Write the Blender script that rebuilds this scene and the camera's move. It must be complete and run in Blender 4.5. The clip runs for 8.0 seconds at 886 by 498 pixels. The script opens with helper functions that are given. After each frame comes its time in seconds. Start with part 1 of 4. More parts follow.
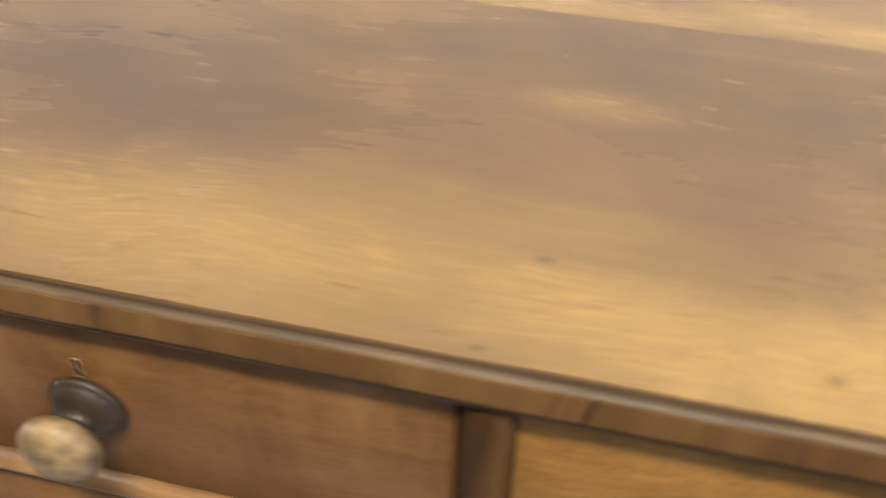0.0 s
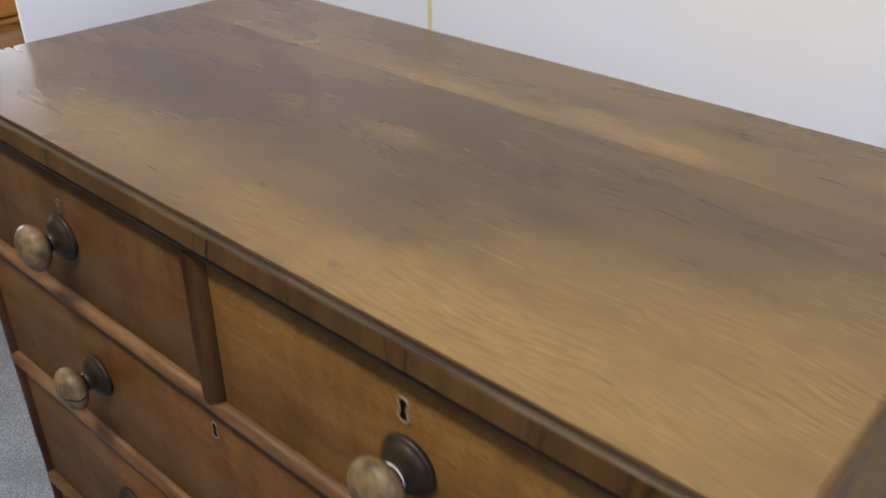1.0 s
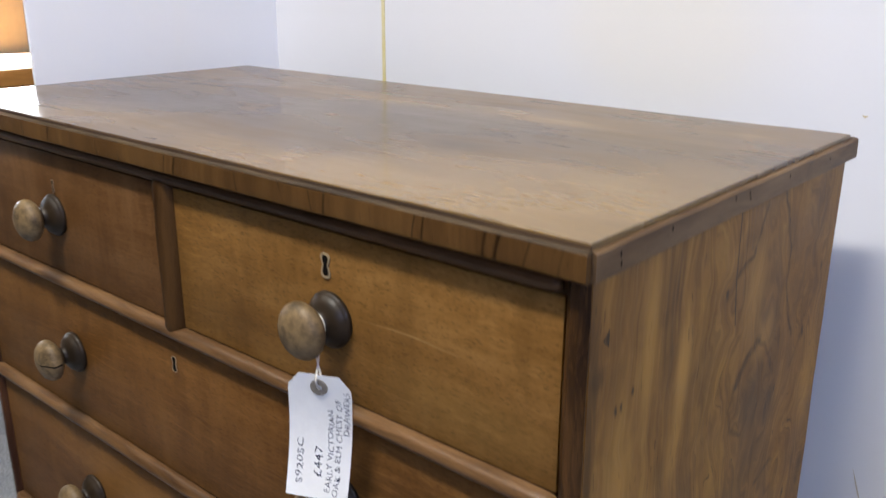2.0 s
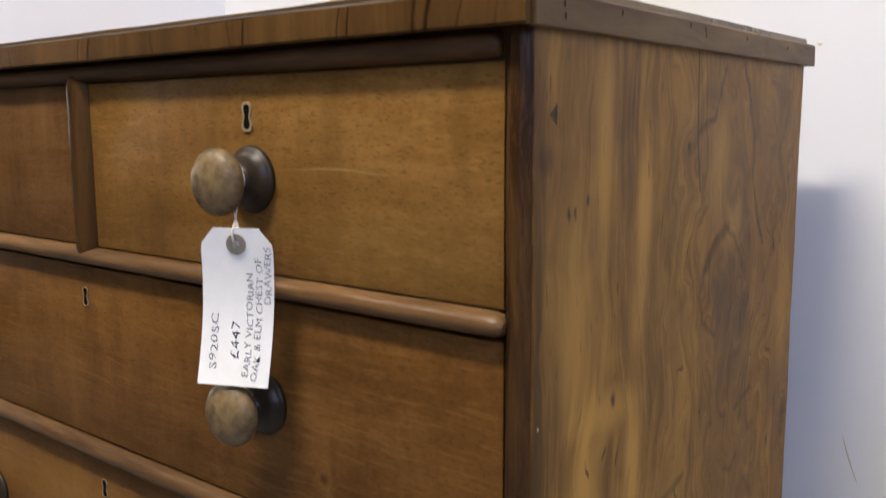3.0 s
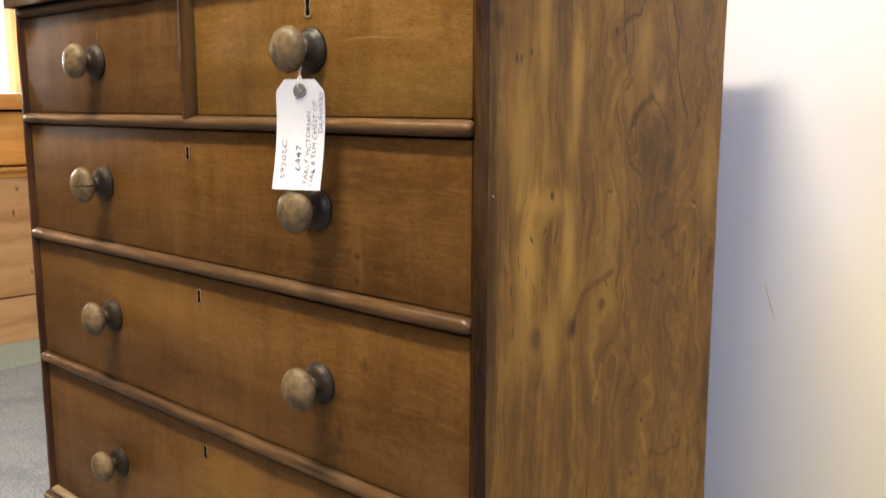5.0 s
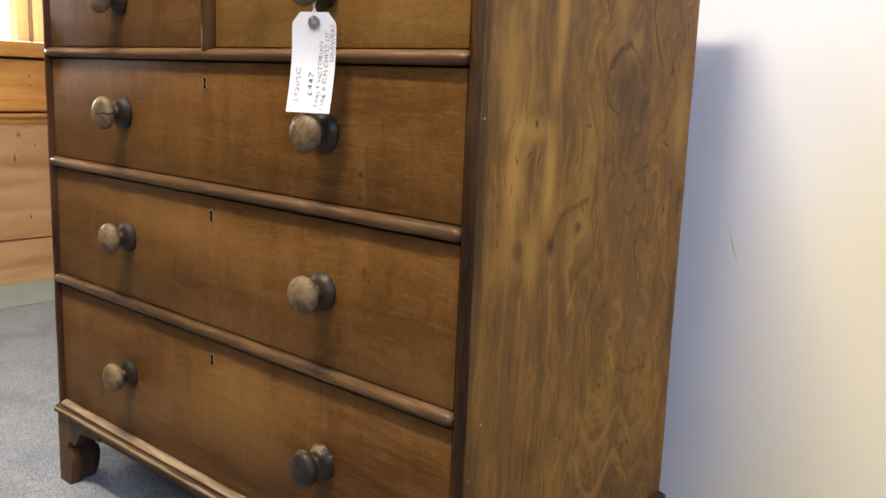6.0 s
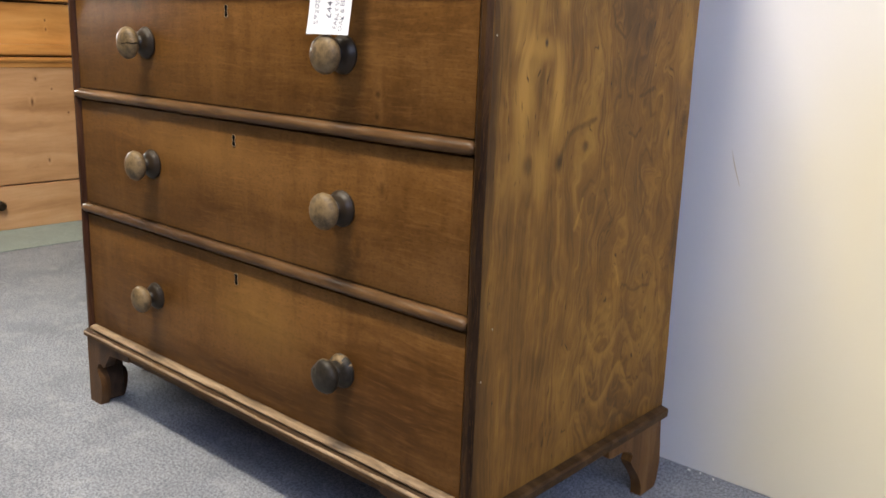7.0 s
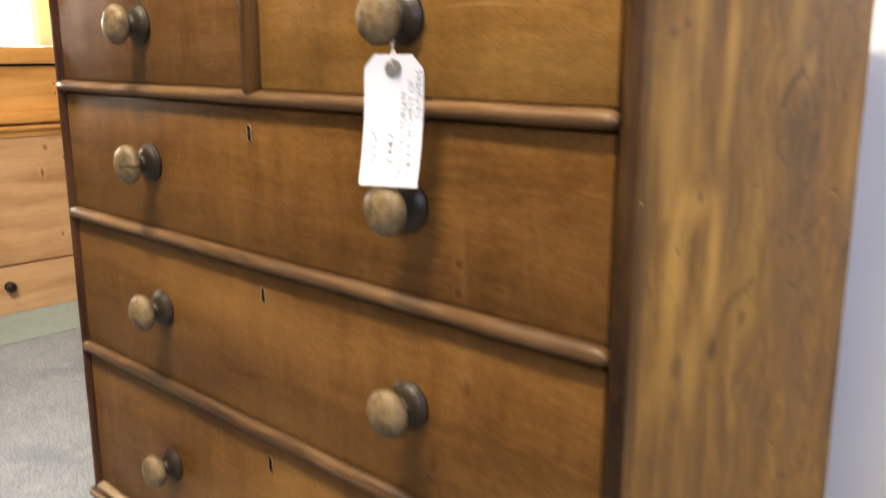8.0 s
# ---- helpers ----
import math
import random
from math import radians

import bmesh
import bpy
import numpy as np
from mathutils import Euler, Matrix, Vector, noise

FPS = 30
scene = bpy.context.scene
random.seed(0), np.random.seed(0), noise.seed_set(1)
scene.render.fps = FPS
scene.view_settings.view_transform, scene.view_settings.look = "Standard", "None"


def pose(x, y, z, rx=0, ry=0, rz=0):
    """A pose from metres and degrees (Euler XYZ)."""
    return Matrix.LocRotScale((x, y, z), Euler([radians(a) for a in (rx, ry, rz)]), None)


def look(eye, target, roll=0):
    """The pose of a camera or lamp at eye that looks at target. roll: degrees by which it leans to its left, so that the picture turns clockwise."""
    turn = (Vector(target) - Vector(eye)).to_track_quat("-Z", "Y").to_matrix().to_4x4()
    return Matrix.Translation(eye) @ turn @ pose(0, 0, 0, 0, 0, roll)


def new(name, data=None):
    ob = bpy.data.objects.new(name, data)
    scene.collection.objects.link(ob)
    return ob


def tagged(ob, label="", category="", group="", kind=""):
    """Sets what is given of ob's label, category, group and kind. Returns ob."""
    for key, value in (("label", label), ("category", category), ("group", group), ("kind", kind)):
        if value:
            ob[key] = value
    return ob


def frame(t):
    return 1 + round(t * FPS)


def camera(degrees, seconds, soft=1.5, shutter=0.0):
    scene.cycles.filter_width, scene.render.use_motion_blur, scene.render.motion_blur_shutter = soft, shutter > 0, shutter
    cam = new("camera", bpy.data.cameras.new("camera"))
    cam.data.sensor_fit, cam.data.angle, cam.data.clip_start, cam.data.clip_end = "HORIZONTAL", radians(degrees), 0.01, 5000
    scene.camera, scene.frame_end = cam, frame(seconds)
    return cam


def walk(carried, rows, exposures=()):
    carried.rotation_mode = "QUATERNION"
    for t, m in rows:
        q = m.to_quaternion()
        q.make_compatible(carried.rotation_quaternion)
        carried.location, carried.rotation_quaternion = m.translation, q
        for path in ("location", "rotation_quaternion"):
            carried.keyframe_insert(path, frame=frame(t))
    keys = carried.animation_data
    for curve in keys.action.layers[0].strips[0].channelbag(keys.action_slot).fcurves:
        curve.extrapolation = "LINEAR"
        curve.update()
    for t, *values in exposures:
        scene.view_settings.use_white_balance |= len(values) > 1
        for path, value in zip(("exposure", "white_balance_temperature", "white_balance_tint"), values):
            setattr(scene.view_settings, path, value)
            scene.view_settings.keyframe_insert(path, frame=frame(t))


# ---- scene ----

cam = camera(53.8, 8.0, soft=1.55, shutter=0.5)
PATH = [
    (0, (-0.436, -0.256, 1.246), (-0.752, 1.184, -0.105), 1.2),
    (0.3, (-0.285, -0.23, 1.251), (-0.876, 1.146, -0.074), -1.0),
    (0.5, (-0.156, -0.25, 1.255), (-1.015, 1.058, 0.009), -1.4),
    (0.6, (-0.095, -0.257, 1.257), (-1.091, 1.015, 0.079), -1.0),
    (0.9, (0.033, -0.287, 1.255), (-1.117, 0.981, 0.222), -0.4),
    (1, (0.065, -0.31, 1.256), (-1.078, 0.985, 0.249), 0.2),
    (1.2, (0.136, -0.361, 1.246), (-1.03, 0.972, 0.316), 0.7),
    (2.3, (0.257, -0.434, 1.022), (-0.991, 1.052, 0.537), -0.3),
    (2.5, (0.255, -0.429, 0.964), (-0.985, 1.089, 0.564), -0.4),
    (3, (0.26, -0.404, 0.878), (-0.978, 1.14, 0.589), -0.3),
    (3.5, (0.283, -0.419, 0.835), (-0.976, 1.113, 0.573), -1.4),
    (4, (0.349, -0.48, 0.815), (-0.937, 1.028, 0.549), -1.1),
    (4.5, (0.432, -0.556, 0.795), (-0.883, 0.926, 0.523), -0.4),
    (4.7, (0.455, -0.575, 0.791), (-0.865, 0.899, 0.499), -0.3),
    (5.8, (0.54, -0.674, 0.741), (-0.743, 0.816, 0.375), 2.1),
    (6, (0.553, -0.692, 0.734), (-0.73, 0.797, 0.364), 2.3),
    (6.5, (0.574, -0.721, 0.721), (-0.707, 0.76, 0.315), 2.4),
    (7, (0.591, -0.742, 0.698), (-0.691, 0.72, 0.227), 2.1),
    (7.2, (0.58, -0.733, 0.701), (-0.704, 0.721, 0.215), 1.8),
    (7.5, (0.508, -0.663, 0.738), (-0.793, 0.778, 0.255), 0.6),
    (8, (0.323, -0.55, 0.812), (-1.009, 0.873, 0.365), -0.0),
]
walk(cam, [(t, look(eye, target, roll)) for t, eye, target, roll in PATH],
     exposures=[(0, 0.44, 6930, 10), (0.5, 0.20, 6780, 10), (1, -0.72, 6330, 10), (2.5, -0.36, 6380, 10), (3, -0.34, 6950, 10), (3.5, 0.04, 7300, 10), (4, 0.18, 7700, 10), (4.5, 0.10, 7950, 10), (6.5, 0.03, 7050, 10), (7.1, 0.05, 7180, 10), (7.5, 0.06, 7950, 10), (8, 0.43, 7800, 10)])

# ---- world and lights ----
world = bpy.data.worlds.new("world")
scene.world = world
world.use_nodes = True
wn = world.node_tree
sky = wn.nodes.new("ShaderNodeTexSky")
sky.sky_type, sky.sun_disc, sky.sun_elevation, sky.sun_rotation = "NISHITA", False, radians(35), radians(120)
wn.links.new(sky.outputs[0], wn.nodes["Background"].inputs[0])
wn.nodes["Background"].inputs[1].default_value = 0.06


def area_lamp(name, m, sx, sy, power, colour):
    data = bpy.data.lights.new(name, "AREA")
    data.shape, data.size, data.size_y, data.energy, data.color = "RECTANGLE", sx, sy, power, colour
    ob = new(name, data)
    ob.matrix_world = m
    return ob


CEIL = 2.75
# the third row is an unseen fill, added to brighten the left floor
TUBES = [(-0.32, -0.79, 92, 0.7), (1.75, -1.2, 24, 1.5), (-2.0, -0.6, 26, 1.2)]
for tx, ty, power, length in TUBES:
    area_lamp("tube_and_fill_lamp", pose(tx, ty, CEIL - 0.075), length, 0.15, power, (1.0, 0.95, 0.86))
area_lamp("daylight_right", look((2.34, -1.5, 2.08), (0, -0.3, 0.7)), 1.8, 0.9, 66, (0.38, 0.52, 1.0))
area_lamp("daylight_left", look((-2.96, 0.46, 0.98), (-1.3, -0.1, 0.0)), 1.2, 0.58, 88, (0.84, 0.92, 1.0))


# ---- material tools ----
class Graph:
    """A small writer of node materials."""

    def __init__(self, name):
        self.mat = bpy.data.materials.new(name)
        self.mat.use_nodes = True
        self.nt = self.mat.node_tree
        self.bsdf = self.nt.nodes["Principled BSDF"]

    def node(self, kind, *values, **named):
        n = self.nt.nodes.new(kind)
        for k, v in enumerate(values):
            if v is not None:
                self.put(n.inputs[k], v)
        for k, v in named.items():
            self.put(n.inputs[k.replace("_", " ")], v)
        return n

    def put(self, socket, v):
        if isinstance(v, bpy.types.NodeSocket):
            self.nt.links.new(v, socket)
        else:
            socket.default_value = v

    def coords(self):
        return self.node("ShaderNodeTexCoord").outputs["Object"]

    def math(self, op, a, b=None, c=None, clamp=False):
        n = self.node("ShaderNodeMath", a, b, c)
        n.operation, n.use_clamp = op, clamp
        return n.outputs[0]

    def vec(self, op, a, b=None, scale=None):
        n = self.node("ShaderNodeVectorMath", a, b)
        n.operation = op
        if scale is not None:
            self.put(n.inputs["Scale"], scale)
        return n.outputs["Value"] if op in ("LENGTH", "DISTANCE", "DOT_PRODUCT") else n.outputs[0]

    def noise(self, v, scale=1.0, detail=2.0, rough=0.5, distort=0.0):
        return self.node("ShaderNodeTexNoise", Vector=v, Scale=scale, Detail=detail, Roughness=rough, Distortion=distort)

    def smooth(self, x, a, b, lo=0.0, hi=1.0):
        n = self.node("ShaderNodeMapRange", x, a, b, lo, hi)
        n.interpolation_type = "SMOOTHSTEP"
        return n.outputs[0]

    def ramp(self, fac, stops):
        n = self.node("ShaderNodeValToRGB", fac)
        e = n.color_ramp.elements
        while len(e) < len(stops):
            e.new(0.5)
        for k, (p, c) in enumerate(stops):
            e[k].position, e[k].color = p, (*c, 1)
        return n.outputs[0]

    def mix(self, fac, a, b, blend="MIX"):
        n = self.nt.nodes.new("ShaderNodeMix")
        n.data_type, n.blend_type = "RGBA", blend
        self.put(n.inputs["Factor"], fac)
        for s, v in ((n.inputs[6], a), (n.inputs[7], b)):
            self.put(s, v if isinstance(v, bpy.types.NodeSocket) else (*v, 1))
        return n.outputs[2]

    def bump(self, h, strength=0.3, distance=0.001):
        return self.node("ShaderNodeBump", Strength=strength, Distance=distance, Height=h).outputs[0]

    def bell(self, p, place, reach, wave=None):
        """1 in the middle of an ellipsoid, fading softly to 0 outside it; wave frays its edge."""
        far = self.vec("LENGTH", self.vec("DIVIDE", self.vec("SUBTRACT", p, place), reach))
        return self.smooth(far if wave is None else self.math("ADD", far, wave), 1.3, 0.1)

    def stroke(self, p, points, width):
        """1 along a line through a few points, fading to 0 at half its width aside."""
        near = None
        for a, b in zip(points, points[1:]):
            a, ab = Vector(a), Vector(b) - Vector(a)
            off = self.vec("SUBTRACT", p, tuple(a))
            t = self.math("DIVIDE", self.vec("DOT_PRODUCT", off, tuple(ab)), ab.length_squared, clamp=True)
            d = self.vec("LENGTH", self.vec("SUBTRACT", off, self.vec("SCALE", tuple(ab), scale=t)))
            near = d if near is None else self.math("MINIMUM", near, d)
        return self.smooth(near, width * 0.5, width * 0.08)

    def done(self, colour=None, rough=None, normal=None, metal=None, coat=None, spec=None):
        for k, v in (("Base Color", colour), ("Roughness", rough), ("Normal", normal), ("Metallic", metal), ("Coat Weight", coat), ("Specular IOR Level", spec)):
            if v is not None:
                if k == "Base Color" and not isinstance(v, bpy.types.NodeSocket):
                    v = (*v, 1)
                self.put(self.bsdf.inputs[k], v)
        return self.mat


def wood(name, grain, dark, mid, light, figure=8.0, lean=20.0, cross=6.0, along=0.9, warp=0.03, rough=0.38, patch=0.35,
         stain=(0.03, 0.02, 0.012), stain_amount=0.35, knots=(), flecks=0.25, lines=0.6, pits=0.0, seed=0.0, streak=0.45, soft=0.25, patches=(), spec=0.22, knot=None, glints=0.0, grit=0.0, ripples=0.0, marks=()):
    """Timber whose growth lines are the contours of a stretched field, with fibres, pores, stains and knots.
    grain: axis of the fibres. knots: rows of place, reach across, reach along, swirl, darkness.
    patches: rows of place, reach in x, y and z, colour, amount: worn, stained or painted-in shaded areas."""
    g = Graph(name)
    p = g.vec("ADD", g.coords(), (seed, seed * 0.37, seed * 0.71))
    n = "xyz".index(grain)
    shape = [cross, cross, cross]
    shape[n] = along
    wobble = g.vec("SCALE", g.vec("SUBTRACT", g.noise(p, 5.0, 1.0, 0.4).outputs["Color"], (0.5, 0.5, 0.5)), scale=warp)
    ripple = g.vec("SCALE", g.vec("SUBTRACT", g.noise(p, 17.0, 1.0, 0.4).outputs["Color"], (0.5, 0.5, 0.5)), scale=warp * 0.28)
    q = g.vec("ADD", g.vec("ADD", p, wobble), ripple)
    core, lift = None, None
    for place, across, length, swirl, darkness in knots:
        size = [1 / across] * 3
        size[n] = 1 / length
        far = g.vec("LENGTH", g.vec("MULTIPLY", g.vec("SUBTRACT", g.vec("ADD", p, ripple), tuple(c + k for c, k in zip(place, (seed, seed * 0.37, seed * 0.71)))), tuple(size)))
        bulge = g.math("MULTIPLY", g.smooth(far, 1.9, 0.0), swirl)
        lift = bulge if lift is None else g.math("ADD", lift, bulge)
        dark_core = g.math("MULTIPLY", g.smooth(far, 0.8, 0.1), darkness)
        core = dark_core if core is None else g.math("MAXIMUM", core, dark_core)
    if lift is not None:
        aside = [0.022] * 3
        aside[n] = 0.0
        q = g.vec("ADD", q, g.vec("SCALE", tuple(aside), scale=lift))
    field = g.noise(g.vec("MULTIPLY", q, tuple(shape)), 1.0, 1.5, 0.45).outputs[0]
    axes = g.node("ShaderNodeSeparateXYZ", q).outputs
    run = g.math("ADD", axes[(n + 1) % 3], axes[(n + 2) % 3])
    f = g.math("ADD", g.math("MULTIPLY", field, figure), g.math("MULTIPLY", run, lean))
    if lift is not None:
        f = g.math("ADD", f, lift)
    bands = g.math("FRACT", f)
    bands = g.math("MULTIPLY", g.smooth(bands, 0.0, 0.75), g.smooth(bands, 1.0, 0.80))
    bands = g.math("MULTIPLY", bands, g.smooth(g.noise(q, 9.0, 2.0).outputs[0], 0.25, 0.7, 0.4, 1.0))
    fine_shape = [c * 26 for c in shape]
    fine_shape[n] = along * 9
    fibre = g.noise(g.vec("MULTIPLY", q, tuple(fine_shape)), 1.0, 4.0, 0.65).outputs[0]
    wide_shape = [c * 5 for c in shape]
    wide_shape[n] = along * 2.0
    streaks = g.noise(g.vec("MULTIPLY", q, tuple(wide_shape)), 1.0, 3.0, 0.6).outputs[0]
    tone = g.math("ADD", g.math("MULTIPLY", bands, lines * 0.5), g.math("MULTIPLY", g.smooth(streaks, soft, 1.0 - soft), 1.0 - lines * 0.5))
    tone = g.math("ADD", tone, g.math("MULTIPLY", g.math("SUBTRACT", fibre, 0.5), streak))
    colour = g.ramp(tone, [(0.08, dark), (0.5, mid), (0.95, light)])
    drawn = g.vec("MULTIPLY", p, tuple(0.45 if k == n else 1.15 for k in range(3)))
    blotch = g.noise(drawn, 7.0, 4.0, 0.6).outputs[0]
    colour = g.mix(g.math("MULTIPLY", g.smooth(blotch, 0.45, 0.72), patch), colour, tuple(c * 0.75 for c in dark))
    fade = g.noise(g.vec("ADD", drawn, (3.1, 7.7, 1.3)), 4.5, 3.0, 0.55).outputs[0]
    colour = g.mix(g.math("MULTIPLY", g.smooth(fade, 0.5, 0.75), patch * 0.8), colour, light)
    pore_shape = [c * 170 for c in shape]
    pore_shape[n] = along * 70
    pores = g.smooth(g.noise(g.vec("MULTIPLY", p, tuple(pore_shape)), 1.0, 1.0, 0.5).outputs[0], 0.60, 0.70)
    colour = g.mix(g.math("MULTIPLY", pores, flecks), colour, tuple(c * 0.35 for c in dark))
    if grit:
        sand = g.noise(g.vec("MULTIPLY", p, tuple(0.6 if k == n else 1.0 for k in range(3))), 330.0, 3.0, 0.7).outputs[0]
        weave = g.noise(g.vec("ADD", p, (6.0, 1.0, 3.0)), 95.0, 3.0, 0.65).outputs[0]
        colour = g.mix(g.math("MULTIPLY", g.smooth(sand, 0.50, 0.68), grit), colour, tuple(c * 0.6 for c in dark))
        colour = g.mix(g.math("MULTIPLY", g.smooth(weave, 0.50, 0.70), grit * 0.7), colour, tuple(c * 0.75 for c in dark))
        colour = g.mix(g.math("MULTIPLY", g.smooth(weave, 0.46, 0.30), grit * 0.6), colour, light)
    if ripples:
        # broad bands of shimmer across the fibres
        wide = [5.0, 5.0, 5.0]
        wide[n] = 26.0
        shimmer = g.noise(g.vec("MULTIPLY", q, tuple(wide)), 1.0, 3.0, 0.6).outputs[0]
        colour = g.mix(g.smooth(shimmer, 0.50, 0.72, 0.0, ripples), colour, tuple(c * 0.8 for c in dark))
        colour = g.mix(g.smooth(shimmer, 0.48, 0.28, 0.0, ripples), colour, light)
    dirt = g.noise(g.vec("ADD", p, (9.0, 2.0, 5.0)), 11.0, 4.0, 0.7).outputs[0]
    colour = g.mix(g.math("MULTIPLY", g.smooth(dirt, 0.56, 0.75), stain_amount), colour, stain)
    for place, reach, tint, amount in patches:
        far = g.vec("LENGTH", g.vec("DIVIDE", g.vec("SUBTRACT", g.vec("ADD", p, ripple), tuple(c + k for c, k in zip(place, (seed, seed * 0.37, seed * 0.71)))), reach))
        ragged = g.math("ADD", far, g.math("ADD", g.math("MULTIPLY", g.math("SUBTRACT", streaks, 0.5), 1.1), g.math("MULTIPLY", g.math("SUBTRACT", fibre, 0.5), 0.9)))
        grained = g.vec("SCALE", tint, scale=g.math("ADD", g.math("MULTIPLY", streaks, 0.9), g.math("MULTIPLY", fibre, 1.1)))
        colour = g.mix(g.math("MULTIPLY", g.smooth(ragged, 1.25, 0.1), amount), colour, grained)
    if glints:
        ray_shape = [c * 74 for c in shape]
        ray_shape[n] = along * 21
        rays = g.noise(g.vec("MULTIPLY", g.vec("ADD", q, (1.7, 0.6, 2.9)), tuple(ray_shape)), 1.0, 2.0, 0.6).outputs[0]
        where = g.smooth(g.noise(p, 7.0, 2.0).outputs[0], 0.34, 0.54)
        colour = g.mix(g.math("MULTIPLY", g.math("MULTIPLY", g.smooth(rays, 0.52, 0.68), where), glints), colour, tuple(min(0.8, c * 1.5) for c in light))
    bare = g.vec("ADD", g.coords(), ripple)
    for points, width, amount in marks:
        colour = g.mix(g.math("MULTIPLY", g.stroke(bare, points, width), amount), colour, tuple(c * 0.28 for c in dark))
    if pits:
        slim = [1.0, 1.0, 1.0]
        slim[n] = 0.45
        cell = g.node("ShaderNodeTexVoronoi", Vector=g.vec("MULTIPLY", p, tuple(slim)), Scale=48.0)
        keep = g.math("GREATER_THAN", g.node("ShaderNodeSeparateXYZ", cell.outputs["Color"]).outputs[0], 1.0 - pits)
        hole = g.math("MULTIPLY", g.smooth(cell.outputs["Distance"], 0.085, 0.04), keep)
        colour = g.mix(hole, colour, (0.02, 0.012, 0.008))
    if core is not None:
        colour = g.mix(core, colour, knot or tuple(c * 0.3 for c in dark))
    height = g.math("SUBTRACT", g.math("MULTIPLY", fibre, 0.6), g.math("MULTIPLY", pores, 0.5))
    gloss = g.math("ADD", rough, g.math("MULTIPLY", g.math("SUBTRACT", blotch, 0.5), 0.35))
    return g.done(colour, gloss, g.bump(height, 0.25, 0.0006), spec=spec)


def elm(name, dark, mid, light):
    """A figured elm plank, fibres upright, that flow round knots and rise in arches. Places are y and z on the plank."""
    g = Graph(name)
    p = g.coords()
    axes = g.node("ShaderNodeSeparateXYZ", p).outputs
    y, z = axes[1], axes[2]

    def centred(n, amount):
        return g.math("MULTIPLY", g.math("SUBTRACT", n, 0.5), amount)

    def at(across, along, shift=0.0):
        return g.node("ShaderNodeCombineXYZ", g.math("MULTIPLY", u, across), shift, g.math("MULTIPLY", z, along)).outputs[0]

    def flat(points):
        return [(0.0, cy, cz) for cy, cz in points]

    slow = g.noise(g.vec("MULTIPLY", p, (1, 1, 0.45)), 6.0, 1.5, 0.5).outputs[0]
    curl = g.noise(g.vec("MULTIPLY", p, (1, 1, 0.6)), 19.0, 2.0, 0.5, 0.5).outputs[0]
    wild = g.smooth(y, 0.11, 0.26, 0.15, 1.0)
    u = g.math("ADD", y, g.math("ADD", centred(slow, 0.045), g.math("MULTIPLY", centred(curl, 0.120), wild)))
    # fibres part round knots
    for cy, cz, ry, rz, push in ((0.292, 0.748, 0.062, 0.060, 0.052), (0.088, 0.655, 0.040, 0.052, 0.030), (0.200, 0.565, 0.050, 0.050, 0.034), (0.345, 0.620, 0.050, 0.040, 0.036),
                                 (0.300, 0.440, 0.050, 0.045, 0.038), (0.370, 0.360, 0.045, 0.040, 0.032), (0.013, 0.856, 0.018, 0.024, 0.012), (0.400, 0.850, 0.045, 0.060, 0.026), (0.225, 0.860, 0.040, 0.070, -0.016)):
        a = g.math("DIVIDE", g.math("SUBTRACT", y, cy), ry)
        b = g.math("DIVIDE", g.math("SUBTRACT", z, cz), rz)
        fade = g.math("EXPONENT", g.math("MULTIPLY", g.math("ADD", g.math("MULTIPLY", a, a), g.math("MULTIPLY", b, b)), -1.0))
        u = g.math("SUBTRACT", u, g.math("MULTIPLY", g.math("MULTIPLY", a, fade), push))
    # arches: the lower part of the board was cut across its rings
    hill = g.math("MULTIPLY", g.smooth(z, 0.40, 0.24), g.math("EXPONENT", g.math("MULTIPLY", g.math("POWER", g.math("DIVIDE", g.math("SUBTRACT", y, 0.27), 0.11), 2.0), -1.0)))
    bands = g.noise(at(44, 2.3), 1.0, 2.0, 0.55).outputs[0]
    streaks = g.noise(at(125, 5.5, 4.0), 1.0, 3.0, 0.6).outputs[0]
    fibre = g.noise(at(380, 15.0, 8.0), 1.0, 2.0, 0.6).outputs[0]
    cloud = g.noise(g.vec("MULTIPLY", p, (1, 1, 0.65)), 8.0, 3.0, 0.55, 0.4).outputs[0]
    blot = g.noise(g.vec("MULTIPLY", p, (1, 1, 0.6)), 30.0, 3.0, 0.6, 0.8).outputs[0]
    tone = g.math("ADD", g.math("ADD", 0.5, centred(bands, 0.62)), g.math("ADD", centred(streaks, 0.80), centred(fibre, 0.42)))
    tone = g.math("ADD", tone, g.math("ADD", centred(cloud, 0.95), centred(blot, 0.55)))
    colour = g.ramp(tone, [(0.05, dark), (0.48, mid), (0.95, light)])
    gold, brown = tuple(c * 1.30 for c in light), tuple(c * 0.52 for c in dark)
    # thin rings, strong in the curly half
    ring = g.math("FRACT", g.math("ADD", g.math("ADD", g.math("MULTIPLY", u, 62.0), g.math("MULTIPLY", g.math("MULTIPLY", hill, z), 26.0)), centred(g.noise(p, 26.0, 2.0).outputs[0], 1.6)))
    line = g.math("MULTIPLY", g.smooth(ring, 0.0, 0.12), g.smooth(ring, 0.55, 0.14))
    some = g.smooth(g.noise(at(24, 3.4, 2.0), 1.0, 2.0, 0.6).outputs[0], 0.42, 0.66)
    colour = g.mix(g.math("MULTIPLY", g.math("MULTIPLY", line, some), g.math("MULTIPLY", wild, 0.30)), colour, brown)
    rim = g.math("MULTIPLY", g.smooth(ring, 0.50, 0.68), g.smooth(ring, 0.92, 0.74))
